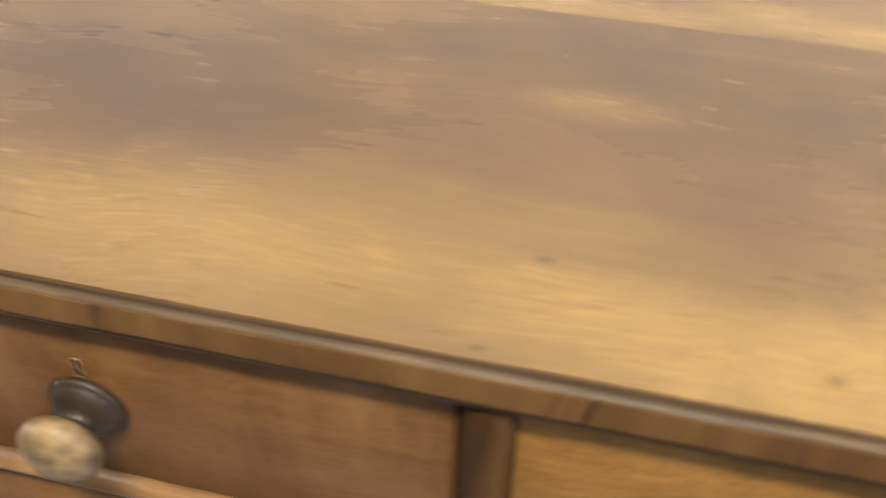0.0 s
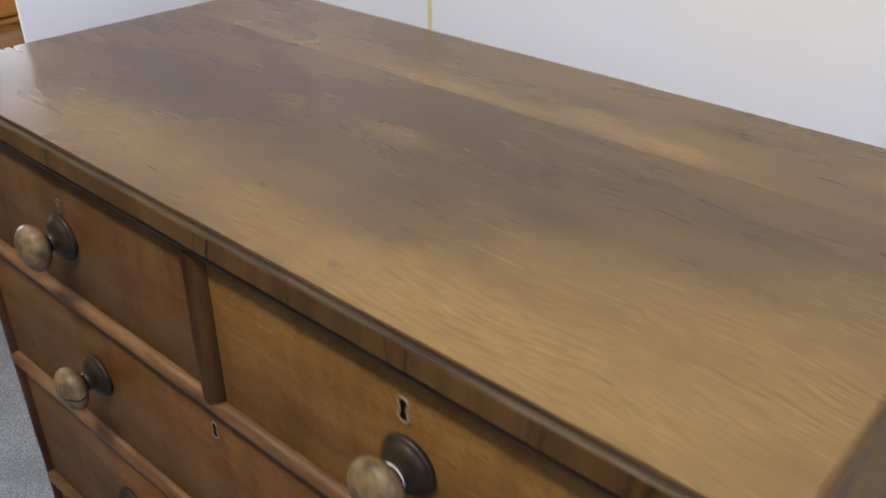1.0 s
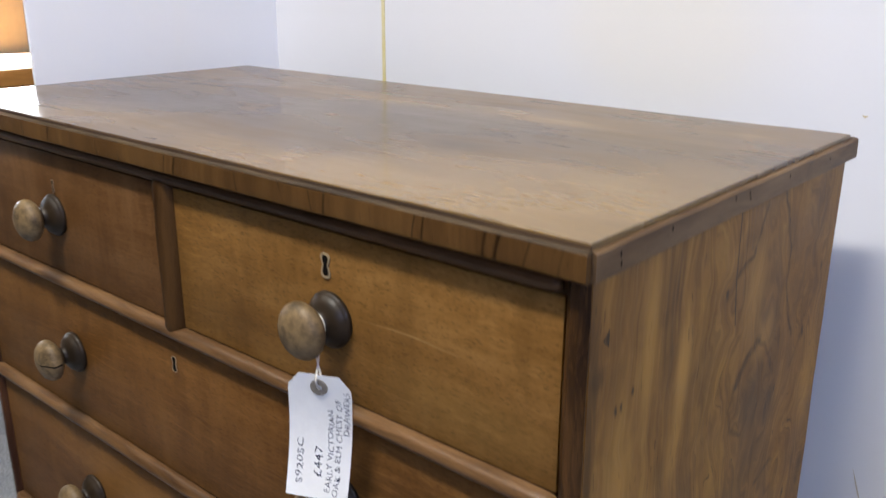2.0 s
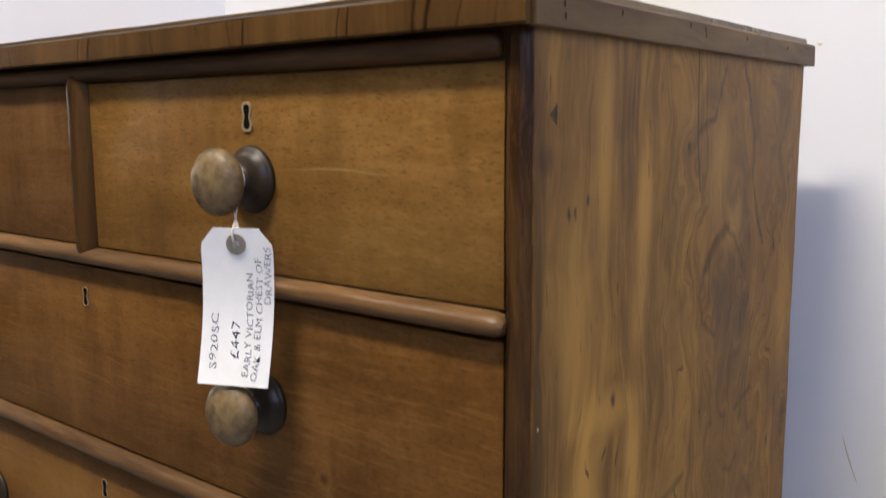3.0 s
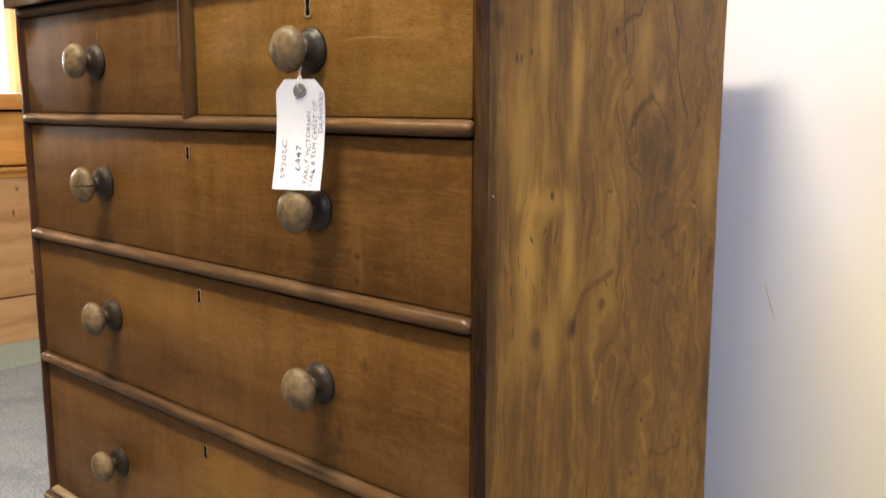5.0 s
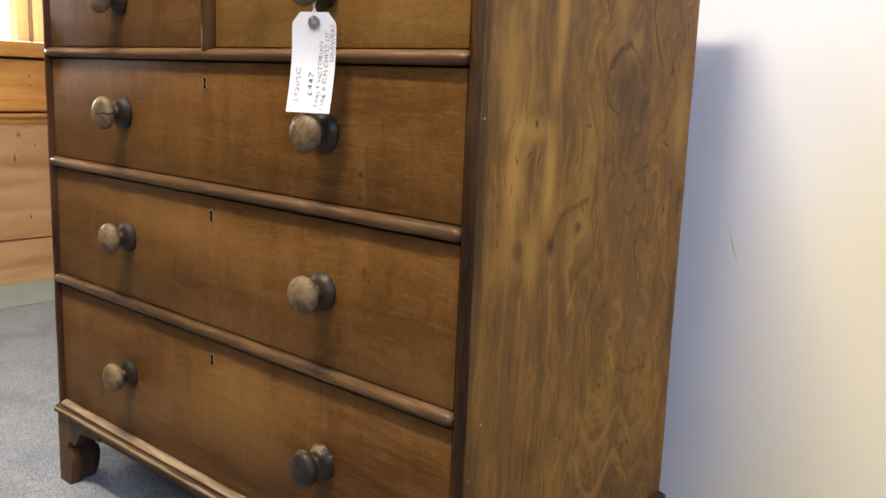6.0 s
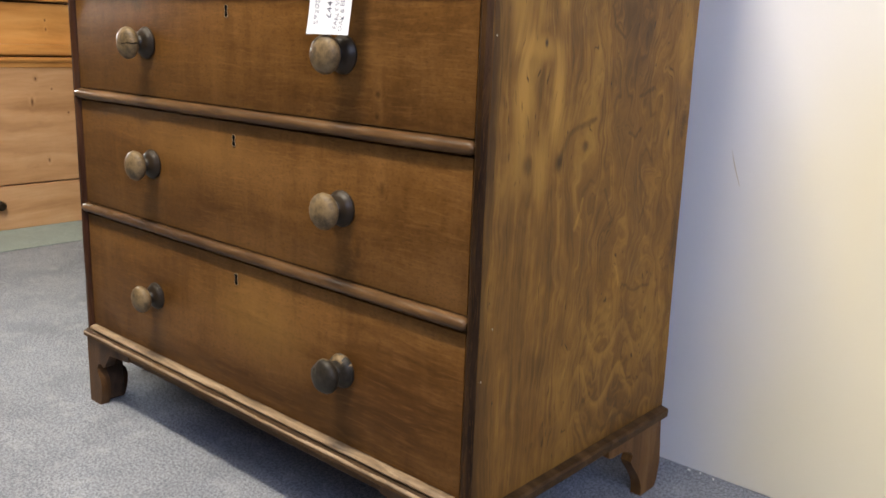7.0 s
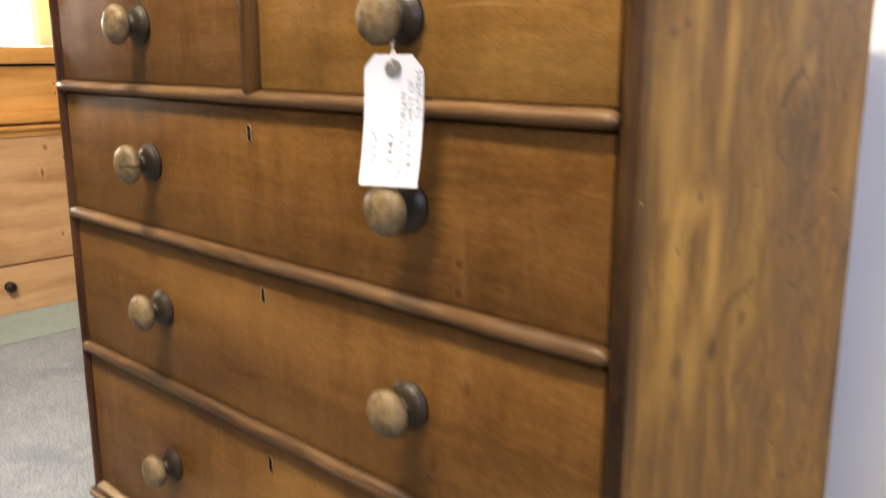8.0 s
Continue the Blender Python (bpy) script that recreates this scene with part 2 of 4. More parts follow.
    colour = g.mix(g.math("MULTIPLY", g.math("MULTIPLY", rim, some), g.math("ADD", g.math("MULTIPLY", hill, 0.10), 0.14)), colour, gold)
    ragged = g.math("ADD", centred(streaks, 1.8), g.math("ADD", centred(fibre, 0.5), centred(curl, 0.7)))
    # pale and dark patches
    for cy, cz, ry, rz, tint, amount in ((0.045, 0.760, 0.028, 0.085, gold, 0.55), (0.080, 0.860, 0.014, 0.075, gold, 0.50), (0.138, 0.815, 0.014, 0.060, gold, 0.75), (0.128, 0.745, 0.016, 0.030, gold, 0.40), (0.060, 0.640, 0.020, 0.075, gold, 0.85), (0.085, 0.690, 0.045, 0.016, gold, 0.60), (0.128, 0.630, 0.014, 0.075, gold, 0.85),
                                         (0.060, 0.560, 0.030, 0.040, gold, 0.40), (0.102, 0.545, 0.016, 0.045, gold, 0.60), (0.270, 0.845, 0.024, 0.055, gold, 0.45), (0.300, 0.790, 0.022, 0.022, gold, 0.45), (0.440, 0.690, 0.022, 0.075, gold, 0.50)):
        colour = g.mix(g.math("MULTIPLY", g.bell(p, (0, cy, cz), (1, ry, rz), ragged), amount), colour, tint)
    for cy, cz, ry, rz, amount in ((0.088, 0.652, 0.014, 0.026, 0.36), (0.112, 0.742, 0.012, 0.030, 0.36), (0.110, 0.870, 0.020, 0.060, 0.40), (0.180, 0.800, 0.035, 0.100, 0.26), (0.290, 0.735, 0.042, 0.032, 0.50), (0.335, 0.705, 0.022, 0.020, 0.45), (0.008, 0.640, 0.012, 0.260, 0.60), (0.025, 0.700, 0.010, 0.060, 0.40),
                                   (0.013, 0.856, 0.009, 0.010, 0.60), (0.139, 0.556, 0.010, 0.012, 0.80), (0.076, 0.558, 0.012, 0.014, 0.60), (0.195, 0.572, 0.007, 0.008, 0.60), (0.115, 0.300, 0.032, 0.030, 0.42), (0.455, 0.590, 0.012, 0.030, 0.60),
                                   (0.462, 0.420, 0.010, 0.060, 0.60), (0.335, 0.722, 0.010, 0.012, 0.45), (0.290, 0.660, 0.050, 0.028, 0.30), (0.010, 0.220, 0.030, 0.140, 0.45)):
        colour = g.mix(g.math("MULTIPLY", g.bell(p, (0, cy, cz), (1, ry, rz), ragged), amount), colour, brown)
    # soft shade mixed into the colour low down, and pale arches where the rings come to the face
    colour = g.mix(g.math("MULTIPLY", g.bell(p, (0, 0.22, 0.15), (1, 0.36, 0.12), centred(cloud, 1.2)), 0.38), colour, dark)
    rise = g.math("ADD", centred(curl, 0.010), centred(slow, 0.05))
    for cy, wide, high in ((0.218, 0.026, 0.066), (0.326, 0.030, 0.052), (0.405, 0.026, 0.024)):
        rise = g.math("ADD", rise, g.math("MULTIPLY", g.math("EXPONENT", g.math("MULTIPLY", g.math("POWER", g.math("DIVIDE", g.math("SUBTRACT", y, cy), wide), 2.0), -1.0)), high))
    arch = g.math("FRACT", g.math("MULTIPLY", g.math("SUBTRACT", z, rise), 15.0))
    arch = g.math("MULTIPLY", g.smooth(arch, 0.55, 0.92), g.smooth(arch, 1.0, 0.93))
    arched = g.bell(p, (0, 0.300, 0.245), (1, 0.155, 0.115), centred(cloud, 0.5))
    colour = g.mix(g.math("MULTIPLY", g.math("MULTIPLY", arch, arched), 0.50), colour, light)
    colour = g.mix(g.math("MULTIPLY", g.math("MULTIPLY", g.math("SUBTRACT", 1.0, arch), arched), 0.10), colour, dark)
    # ingrown bark and cracks
    bent = g.vec("MULTIPLY", g.vec("ADD", p, g.vec("SCALE", g.vec("SUBTRACT", g.noise(p, 34.0, 2.0, 0.6).outputs["Color"], (0.5, 0.5, 0.5)), scale=0.016)), (0, 1, 1))
    for points, width, tint, amount in ((((0.245, 0.765), (0.260, 0.778), (0.287, 0.792)), 0.012, brown, 0.80), (((0.245, 0.765), (0.236, 0.745), (0.246, 0.722), (0.268, 0.706)), 0.006, brown, 0.55), (((0.287, 0.792), (0.318, 0.772), (0.336, 0.742)), 0.006, brown, 0.50),
                                        (((0.214, 0.606), (0.173, 0.594), (0.152, 0.584), (0.142, 0.554)), 0.009, brown, 0.50), (((0.359, 0.640), (0.324, 0.630)), 0.008, brown, 0.65), (((0.276, 0.920), (0.257, 0.881), (0.228, 0.868)), 0.006, brown, 0.75),
                                        (((0.315, 0.924), (0.343, 0.869), (0.346, 0.829), (0.375, 0.771)), 0.005, brown, 0.75), (((0.310, 0.371), (0.354, 0.356), (0.395, 0.354)), 0.006, brown, 0.45), (((0.300, 0.585), (0.318, 0.577), (0.332, 0.587)), 0.006, brown, 0.55),
                                        (((0.395, 0.800), (0.405, 0.765), (0.385, 0.735)), 0.005, brown, 0.45), (((0.250, 0.510), (0.275, 0.470), (0.258, 0.440)), 0.006, brown, 0.45), (((0.340, 0.520), (0.365, 0.490), (0.350, 0.455)), 0.006, brown, 0.40),
                                        (((0.196, 0.502), (0.193, 0.485), (0.182, 0.468)), 0.006, gold, 0.45), (((0.294, 0.397), (0.310, 0.371)), 0.008, gold, 0.50),
                                        (((0.293, 0.158), (0.349, 0.169), (0.410, 0.133)), 0.010, brown, 0.50)):
        colour = g.mix(g.math("MULTIPLY", g.math("MULTIPLY", g.stroke(bent, flat(points), width * 1.4), g.smooth(streaks, 0.30, 0.62, 0.45, 1.0)), amount), colour, tint)
    seam = g.stroke(g.vec("MULTIPLY", p, (0, 1, 1)), flat(((0.220, 0.935), (0.224, 0.862), (0.231, 0.825))), 0.0035)
    colour = g.mix(g.math("MULTIPLY", seam, 0.85), colour, (0.02, 0.012, 0.007))
    # short dark checks, worm holes and grime along the front edge
    dash = g.noise(at(300, 34.0, 12.0), 1.0, 1.0).outputs[0]
    colour = g.mix(g.math("MULTIPLY", g.smooth(dash, 0.66, 0.72), g.smooth(cloud, 0.40, 0.60, 0.0, 0.8)), colour, tuple(c * 0.35 for c in dark))
    for cy, cz, size in ((0.209, 0.858, 0.0050), (0.438, 0.823, 0.0042), (0.408, 0.762, 0.0048), (0.345, 0.722, 0.0034), (0.097, 0.697, 0.0050), (0.412, 0.576, 0.0055), (0.038, 0.824, 0.0034), (0.046, 0.823, 0.0034), (0.061, 0.829, 0.0040)):
        colour = g.mix(g.math("MULTIPLY", g.bell(bent, (0, cy, cz), (1, size * 0.7, size * 1.5)), 0.9), colour, (0.022, 0.013, 0.008))
    cell = g.node("ShaderNodeTexVoronoi", Vector=g.vec("MULTIPLY", p, (1, 1, 0.5)), Scale=46.0)
    keep = g.math("GREATER_THAN", g.node("ShaderNodeSeparateXYZ", cell.outputs["Color"]).outputs[0], 0.88)
    colour = g.mix(g.math("MULTIPLY", g.smooth(cell.outputs["Distance"], 0.08, 0.03), keep), colour, (0.03, 0.018, 0.011))
    colour = g.mix(g.math("MULTIPLY", g.smooth(y, 0.016, 0.002), 0.5), colour, tuple(c * 0.5 for c in dark))
    height = g.math("SUBTRACT", g.math("MULTIPLY", fibre, 0.6), g.math("MULTIPLY", line, 0.4))
    gloss = g.math("ADD", 0.50, centred(cloud, 0.3))
    return g.done(colour, gloss, g.bump(height, 0.25, 0.0006), spec=0.20)


def chest_top(name, dark, mid, light, gold, pale, dim):
    """Worn polished oak boards, fibres along x: clouded, with short ray flecks, paler in some areas and darker in
    others. pale, dim: rows of x, y, reach in x and y, amount.
    """
    g = Graph(name)
    p = g.coords()

    def centred(n, amount):
        return g.math("MULTIPLY", g.math("SUBTRACT", n, 0.5), amount)

    bent = g.vec("ADD", p, g.vec("SCALE", g.vec("SUBTRACT", g.noise(p, 6.0, 1.5, 0.5).outputs["Color"], (0.5, 0.5, 0.5)), scale=0.05))
    cloud = g.noise(g.vec("MULTIPLY", bent, (0.55, 1, 1)), 9.0, 3.0, 0.55).outputs[0]
    blot = g.noise(g.vec("MULTIPLY", bent, (0.6, 1, 1)), 26.0, 3.0, 0.6).outputs[0]
    grain = g.noise(g.vec("MULTIPLY", bent, (3.5, 62, 1)), 1.0, 3.0, 0.6).outputs[0]
    fibre = g.noise(g.vec("MULTIPLY", bent, (4.5, 300, 1)), 1.0, 2.0, 0.6).outputs[0]
    tone = g.math("ADD", g.math("ADD", 0.5, centred(cloud, 0.85)), g.math("ADD", centred(blot, 0.40), g.math("ADD", centred(grain, 0.42), centred(fibre, 0.30))))
    colour = g.ramp(tone, [(0.10, dark), (0.50, mid), (0.92, light)])
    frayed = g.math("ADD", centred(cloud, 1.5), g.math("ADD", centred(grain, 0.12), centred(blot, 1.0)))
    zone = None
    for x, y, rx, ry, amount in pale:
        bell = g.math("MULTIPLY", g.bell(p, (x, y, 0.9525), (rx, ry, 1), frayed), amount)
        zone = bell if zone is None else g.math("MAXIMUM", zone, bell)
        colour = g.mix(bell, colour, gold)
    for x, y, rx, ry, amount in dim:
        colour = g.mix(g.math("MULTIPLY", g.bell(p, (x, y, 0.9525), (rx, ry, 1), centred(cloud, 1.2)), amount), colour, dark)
    # ray flecks
    ray = g.noise(g.vec("MULTIPLY", g.vec("ADD", bent, (1.7, 0.6, 0)), (40, 270, 1)), 1.0, 2.5, 0.6).outputs[0]
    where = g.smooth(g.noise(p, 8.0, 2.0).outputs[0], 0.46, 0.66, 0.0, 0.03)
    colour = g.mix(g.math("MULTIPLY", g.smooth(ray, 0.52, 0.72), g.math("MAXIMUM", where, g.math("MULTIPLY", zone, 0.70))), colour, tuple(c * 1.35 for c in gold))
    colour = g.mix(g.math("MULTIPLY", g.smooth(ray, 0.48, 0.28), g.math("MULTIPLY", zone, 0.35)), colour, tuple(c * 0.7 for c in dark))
    # fine ripples across the pale areas
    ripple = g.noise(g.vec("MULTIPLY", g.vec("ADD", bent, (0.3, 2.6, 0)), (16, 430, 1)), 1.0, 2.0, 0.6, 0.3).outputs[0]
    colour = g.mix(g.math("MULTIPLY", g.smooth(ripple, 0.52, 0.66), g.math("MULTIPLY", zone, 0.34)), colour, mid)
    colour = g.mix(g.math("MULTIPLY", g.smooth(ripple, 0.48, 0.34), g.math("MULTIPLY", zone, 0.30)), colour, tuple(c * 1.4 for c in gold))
    # knots, a scratch and small spots
    for x, y, size in ((-0.458, 0.063, 0.0075), (-0.321, 0.009, 0.0085), (-0.477, -0.004, 0.0055), (-0.735, 0.222, 0.012), (-0.262, 0.412, 0.006)):
        colour = g.mix(g.math("MULTIPLY", g.bell(bent, (x, y, 0.9525), (size * 0.80, size * 0.55, 1)), 0.5), colour, tuple(c * 0.45 for c in dark))
    for points in (((-0.226, 0.168, 0.9525), (-0.190, 0.166, 0.9525)), ((-0.222, 0.175, 0.9525), (-0.205, 0.174, 0.9525))):
        colour = g.mix(g.math("MULTIPLY", g.stroke(bent, points, 0.0040), 0.5), colour, tuple(c * 1.6 for c in gold))
    gloss = g.math("ADD", 0.27, g.math("ADD", centred(cloud, 0.22), centred(grain, 0.10)))
    g.put(g.bsdf.inputs["Coat Roughness"], 0.08)
    return g.done(colour, gloss, coat=0.20, spec=0.24)


def mottled(name, base, other, scale=30.0, rough=0.6, metal=0.0, strength=0.2, distance=0.0008, big=3.0, amount=0.5):
    g = Graph(name)
    p = g.coords()
    small = g.noise(p, scale, 5.0, 0.65).outputs[0]
    large = g.noise(p, big, 3.0, 0.55).outputs[0]
    fac = g.math("MULTIPLY", g.math("ADD", g.smooth(small, 0.35, 0.7), g.smooth(large, 0.4, 0.7)), amount)
    return g.done(g.mix(fac, base, other), g.math("ADD", rough, g.math("MULTIPLY", g.math("SUBTRACT", small, 0.5), 0.25)),
                  g.bump(small, strength, distance), metal)


OAK_KNOTS = (((-0.172, 0, 0.628), 0.008, 0.008, 0.6, 0.6), ((-0.174, 0, 0.601), 0.007, 0.008, 0.6, 0.6),
             ((-0.162, 0, 0.515), 0.018, 0.010, 0.9, 0.5), ((-0.203, 0, 0.428), 0.016, 0.010, 0.7, 0.35),
             ((-0.300, 0, 0.599), 0.006, 0.012, 0.5, 0.4))
# dark rows: stain and painted shade, mostly low on the front; pale rows: wear
OAK_WEAR_SHADE = (((-0.13, 0, 0.25), (0.15, 1, 0.11), (0.070, 0.028, 0.007), 0.8), ((-0.45, 0, 0.175), (0.40, 1, 0.03), (0.080, 0.034, 0.008), 0.7),
            ((-0.42, 0, 0.28), (0.13, 1, 0.07), (0.24, 0.13, 0.03), 0.35), ((-0.22, 0, 0.70), (0.10, 1, 0.05), (0.06, 0.028, 0.008), 0.45),
            ((-0.55, 0, 0.52), (0.18, 1, 0.04), (0.26, 0.13, 0.036), 0.3), ((-0.25, 0, 0.20), (0.20, 1, 0.06), (0.07, 0.032, 0.010), 0.35))
EDGE_MARKS = tuple((((x, -0.015, 0.950), (x + lean * 0.5, -0.015, 0.939), (x + lean, -0.015, 0.927)), w, a) for x, lean, w, a in (
    (-0.012, -0.004, 0.004, 0.5), (-0.036, -0.006, 0.003, 0.5), (-0.060, -0.005, 0.006, 0.95), (-0.071, -0.003, 0.005, 0.9), (-0.123, -0.004, 0.003, 0.8), (-0.131, -0.005, 0.0025, 0.7), (-0.172, 0.004, 0.002, 0.5), (-0.222, -0.003, 0.0035, 0.8),
    (-0.242, 0.005, 0.003, 0.7), (-0.256, 0.007, 0.0025, 0.6), (-0.280, 0.010, 0.003, 0.6), (-0.335, 0.004, 0.003, 0.7), (-0.420, -0.004, 0.005, 0.8), (-0.436, -0.003, 0.003, 0.7), (-0.520, 0.005, 0.003, 0.6), (-0.560, 0.004, 0.004, 0.8),
    (-0.655, -0.005, 0.006, 0.8), (-0.720, 0.004, 0.003, 0.6), (-0.790, 0.004, 0.004, 0.7), (-0.860, -0.004, 0.005, 0.7)))
PALE_WEAR = (((-0.150, 0, 0.846), (0.060, 1, 0.0012), (0.30, 0.19, 0.07), 0.5), ((-0.10, 0, 0.800), (0.10, 1, 0.03), (0.24, 0.135, 0.035), 0.35), ((-0.38, 0, 0.80), (0.08, 1, 0.03), (0.08, 0.038, 0.009), 0.3),
             ((-0.80, 0, 0.85), (0.08, 1, 0.05), (0.22, 0.12, 0.03), 0.3), ((-0.56, 0, 0.82), (0.07, 1, 0.06), (0.22, 0.125, 0.032), 0.3))
M_OAK = wood("oak_drawer", "x", (0.0705, 0.0278, 0.0064), (0.1291, 0.0565, 0.0136), (0.1956, 0.0934, 0.0278), figure=5, lean=14, cross=4.0, along=1.1, warp=0.02,
             rough=0.45, spec=0.09, grit=0.36, patch=0.85, lines=0.14, flecks=0.32, stain_amount=0.22, stain=(0.035, 0.018, 0.005), knots=OAK_KNOTS, streak=0.55, soft=-0.15, patches=OAK_WEAR_SHADE, glints=0.16, ripples=0.35)
M_OAK_PALE = wood("oak_drawer_pale", "x", (0.1035, 0.0465, 0.0098), (0.1787, 0.0871, 0.0216), (0.2579, 0.1385, 0.0409), figure=5, lean=14, cross=4.0, along=2.4, warp=0.02,
                  rough=0.45, spec=0.09, grit=0.24, patch=0.28, lines=0.14, flecks=0.45, stain_amount=0.14, stain=(0.05, 0.026, 0.008), seed=2.3, patches=PALE_WEAR, streak=0.55, soft=-0.15, glints=0.14, ripples=0.40)
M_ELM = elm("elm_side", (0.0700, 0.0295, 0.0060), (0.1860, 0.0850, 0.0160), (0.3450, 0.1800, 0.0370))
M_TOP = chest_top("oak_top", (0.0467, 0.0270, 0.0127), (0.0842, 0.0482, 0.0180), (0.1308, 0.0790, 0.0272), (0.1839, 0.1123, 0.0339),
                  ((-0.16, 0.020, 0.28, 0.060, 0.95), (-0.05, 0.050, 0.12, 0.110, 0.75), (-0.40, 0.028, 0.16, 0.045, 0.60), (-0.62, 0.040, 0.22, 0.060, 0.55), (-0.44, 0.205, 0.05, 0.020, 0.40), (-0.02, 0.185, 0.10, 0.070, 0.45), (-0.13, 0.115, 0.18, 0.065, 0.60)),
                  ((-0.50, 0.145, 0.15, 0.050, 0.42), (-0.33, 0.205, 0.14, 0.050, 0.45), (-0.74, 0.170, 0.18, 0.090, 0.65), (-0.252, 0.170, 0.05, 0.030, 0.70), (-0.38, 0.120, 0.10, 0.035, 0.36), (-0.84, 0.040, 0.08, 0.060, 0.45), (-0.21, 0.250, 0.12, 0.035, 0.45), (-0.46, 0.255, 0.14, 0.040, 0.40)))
M_TOP_BACK = chest_top("oak_top_back", (0.0586, 0.0337, 0.0149), (0.1129, 0.0652, 0.0242), (0.1632, 0.0977, 0.0354), (0.2091, 0.1288, 0.0420),
                       ((-0.25, 0.341, 0.085, 0.022, 1.0), (-0.50, 0.332, 0.14, 0.020, 0.55), (-0.74, 0.330, 0.12, 0.018, 0.40), (-0.066, 0.394, 0.05, 0.020, 0.60), (-0.33, 0.358, 0.05, 0.020, 0.50)),
                       ((-0.355, 0.390, 0.08, 0.020, 0.65), (-0.24, 0.405, 0.08, 0.022, 0.55), (-0.60, 0.400, 0.14, 0.040, 0.40), (-0.10, 0.350, 0.06, 0.020, 0.35)))
M_OAK_RED = wood("oak_drawer_red", "x", (0.0655, 0.0272, 0.0081), (0.1134, 0.0528, 0.0173), (0.1636, 0.0841, 0.0327), figure=5, lean=14, cross=4.0, along=1.8, warp=0.02,
                 rough=0.45, spec=0.09, grit=0.24, patch=0.40, lines=0.14, flecks=0.40, stain_amount=0.18, stain=(0.04, 0.02, 0.006), seed=3.7, streak=0.55, soft=-0.15, glints=0.12, ripples=0.5)
M_LIP = wood("worn_lip", "x", (0.0243, 0.0141, 0.0058), (0.0589, 0.0363, 0.0157), (0.1109, 0.0731, 0.0333), figure=4, lean=10, cross=9, along=1.2, rough=0.55, patch=0.5, lines=0.2, stain_amount=0.5, seed=8.1)
M_RAIL = wood("rail_wood", "x", (0.0471, 0.0223, 0.0085), (0.1049, 0.0529, 0.0205), (0.1811, 0.0983, 0.0419), figure=4, lean=10, cross=9, along=1.5, rough=0.33,
              patch=0.4, lines=0.3, flecks=0.3, stain_amount=0.4, seed=1.7, spec=0.22, streak=0.9)
M_WORN = wood("rubbed_wood", "x", (0.0840, 0.0521, 0.0281), (0.2380, 0.1610, 0.0913), (0.4200, 0.3065, 0.1930), figure=4, lean=10, cross=9, along=1.5, rough=0.40,
              patch=0.4, lines=0.3, flecks=0.4, stain_amount=0.5, seed=4.7, spec=0.3, streak=1.2, soft=0.1)
M_POST = wood("post_wood", "z", (0.0114, 0.0048, 0.0017), (0.0342, 0.0150, 0.0045), (0.0777, 0.0356, 0.0108), figure=4, lean=12, cross=9, along=1.6, rough=0.42,
              patch=0.6, lines=0.4, flecks=0.4, stain_amount=0.6, seed=3.9, streak=0.9, glints=0.35, spec=0.16)
M_MUNTIN = wood("muntin_wood", "z", (0.0247, 0.0109, 0.0037), (0.0465, 0.0218, 0.0073), (0.0726, 0.0361, 0.0125), figure=4, lean=12, cross=9, along=1.6, rough=0.42,
                patch=0.4, lines=0.3, flecks=0.3, stain_amount=0.3, seed=5.1, streak=0.5, spec=0.05)
M_POST_RED = wood("red_post_wood", "z", (0.0160, 0.0056, 0.0028), (0.0430, 0.0160, 0.0070), (0.0860, 0.0360, 0.0160), figure=4, lean=12, cross=9, along=1.6, rough=0.42,
                  patch=0.5, lines=0.4, flecks=0.4, stain_amount=0.5, seed=7.3, streak=1.0, spec=0.12)
M_DARK = wood("dark_moulding", "x", (0.0340, 0.0165, 0.0072), (0.0771, 0.0385, 0.0165), (0.1465, 0.0755, 0.0330), figure=4, lean=10, cross=9, along=1.2, rough=0.36,
              patch=0.5, lines=0.3, stain_amount=0.4, seed=4.4, spec=0.14)
M_VENEER = wood("crossgrain_edge", "z", (0.0411, 0.0192, 0.0061), (0.0898, 0.0442, 0.0139), (0.1417, 0.0750, 0.0242), figure=3, lean=9, cross=9.0, along=2.0, warp=0.02,
                rough=0.40, patch=0.45, lines=0.25, flecks=0.3, stain_amount=0.4, seed=7.2, spec=0.06, marks=EDGE_MARKS, streak=0.25, soft=-0.1)
M_STRIP = wood("side_strip_wood", "y", (0.0786, 0.0427, 0.0190), (0.1498, 0.0860, 0.0390), (0.2172, 0.1307, 0.0603), figure=4, lean=9, cross=9, along=1.3, rough=0.5,
               patch=0.4, lines=0.3, stain_amount=0.3, pits=0.05, seed=2.9)
M_FOOT = wood("foot_wood", "z", (0.0341, 0.0146, 0.0050), (0.0682, 0.0311, 0.0108), (0.1047, 0.0524, 0.0199), figure=4, lean=12, cross=8, along=2.0, rough=0.5,
              patch=0.4, lines=0.4, stain_amount=0.4, seed=6.6)
M_PLINTH = wood("plinth_wood", "x", (0.030, 0.015, 0.006), (0.060, 0.031, 0.012), (0.100, 0.054, 0.022), figure=4, lean=10, cross=9, along=1.4, rough=0.5,
                patch=0.5, lines=0.3, stain_amount=0.4, seed=5.4, spec=0.12)
M_FOOT_PALE = wood("pale_foot_wood", "z", (0.0842, 0.0358, 0.0096), (0.1515, 0.0704, 0.0202), (0.2076, 0.1082, 0.0360), figure=4, lean=12, cross=8, along=2.0, rough=0.5,
                   patch=0.4, lines=0.4, stain_amount=0.3, seed=9.6)
M_INNER = wood("inner_wood", "x", (0.020, 0.011, 0.006), (0.045, 0.025, 0.013), (0.07, 0.04, 0.022), rough=0.7)
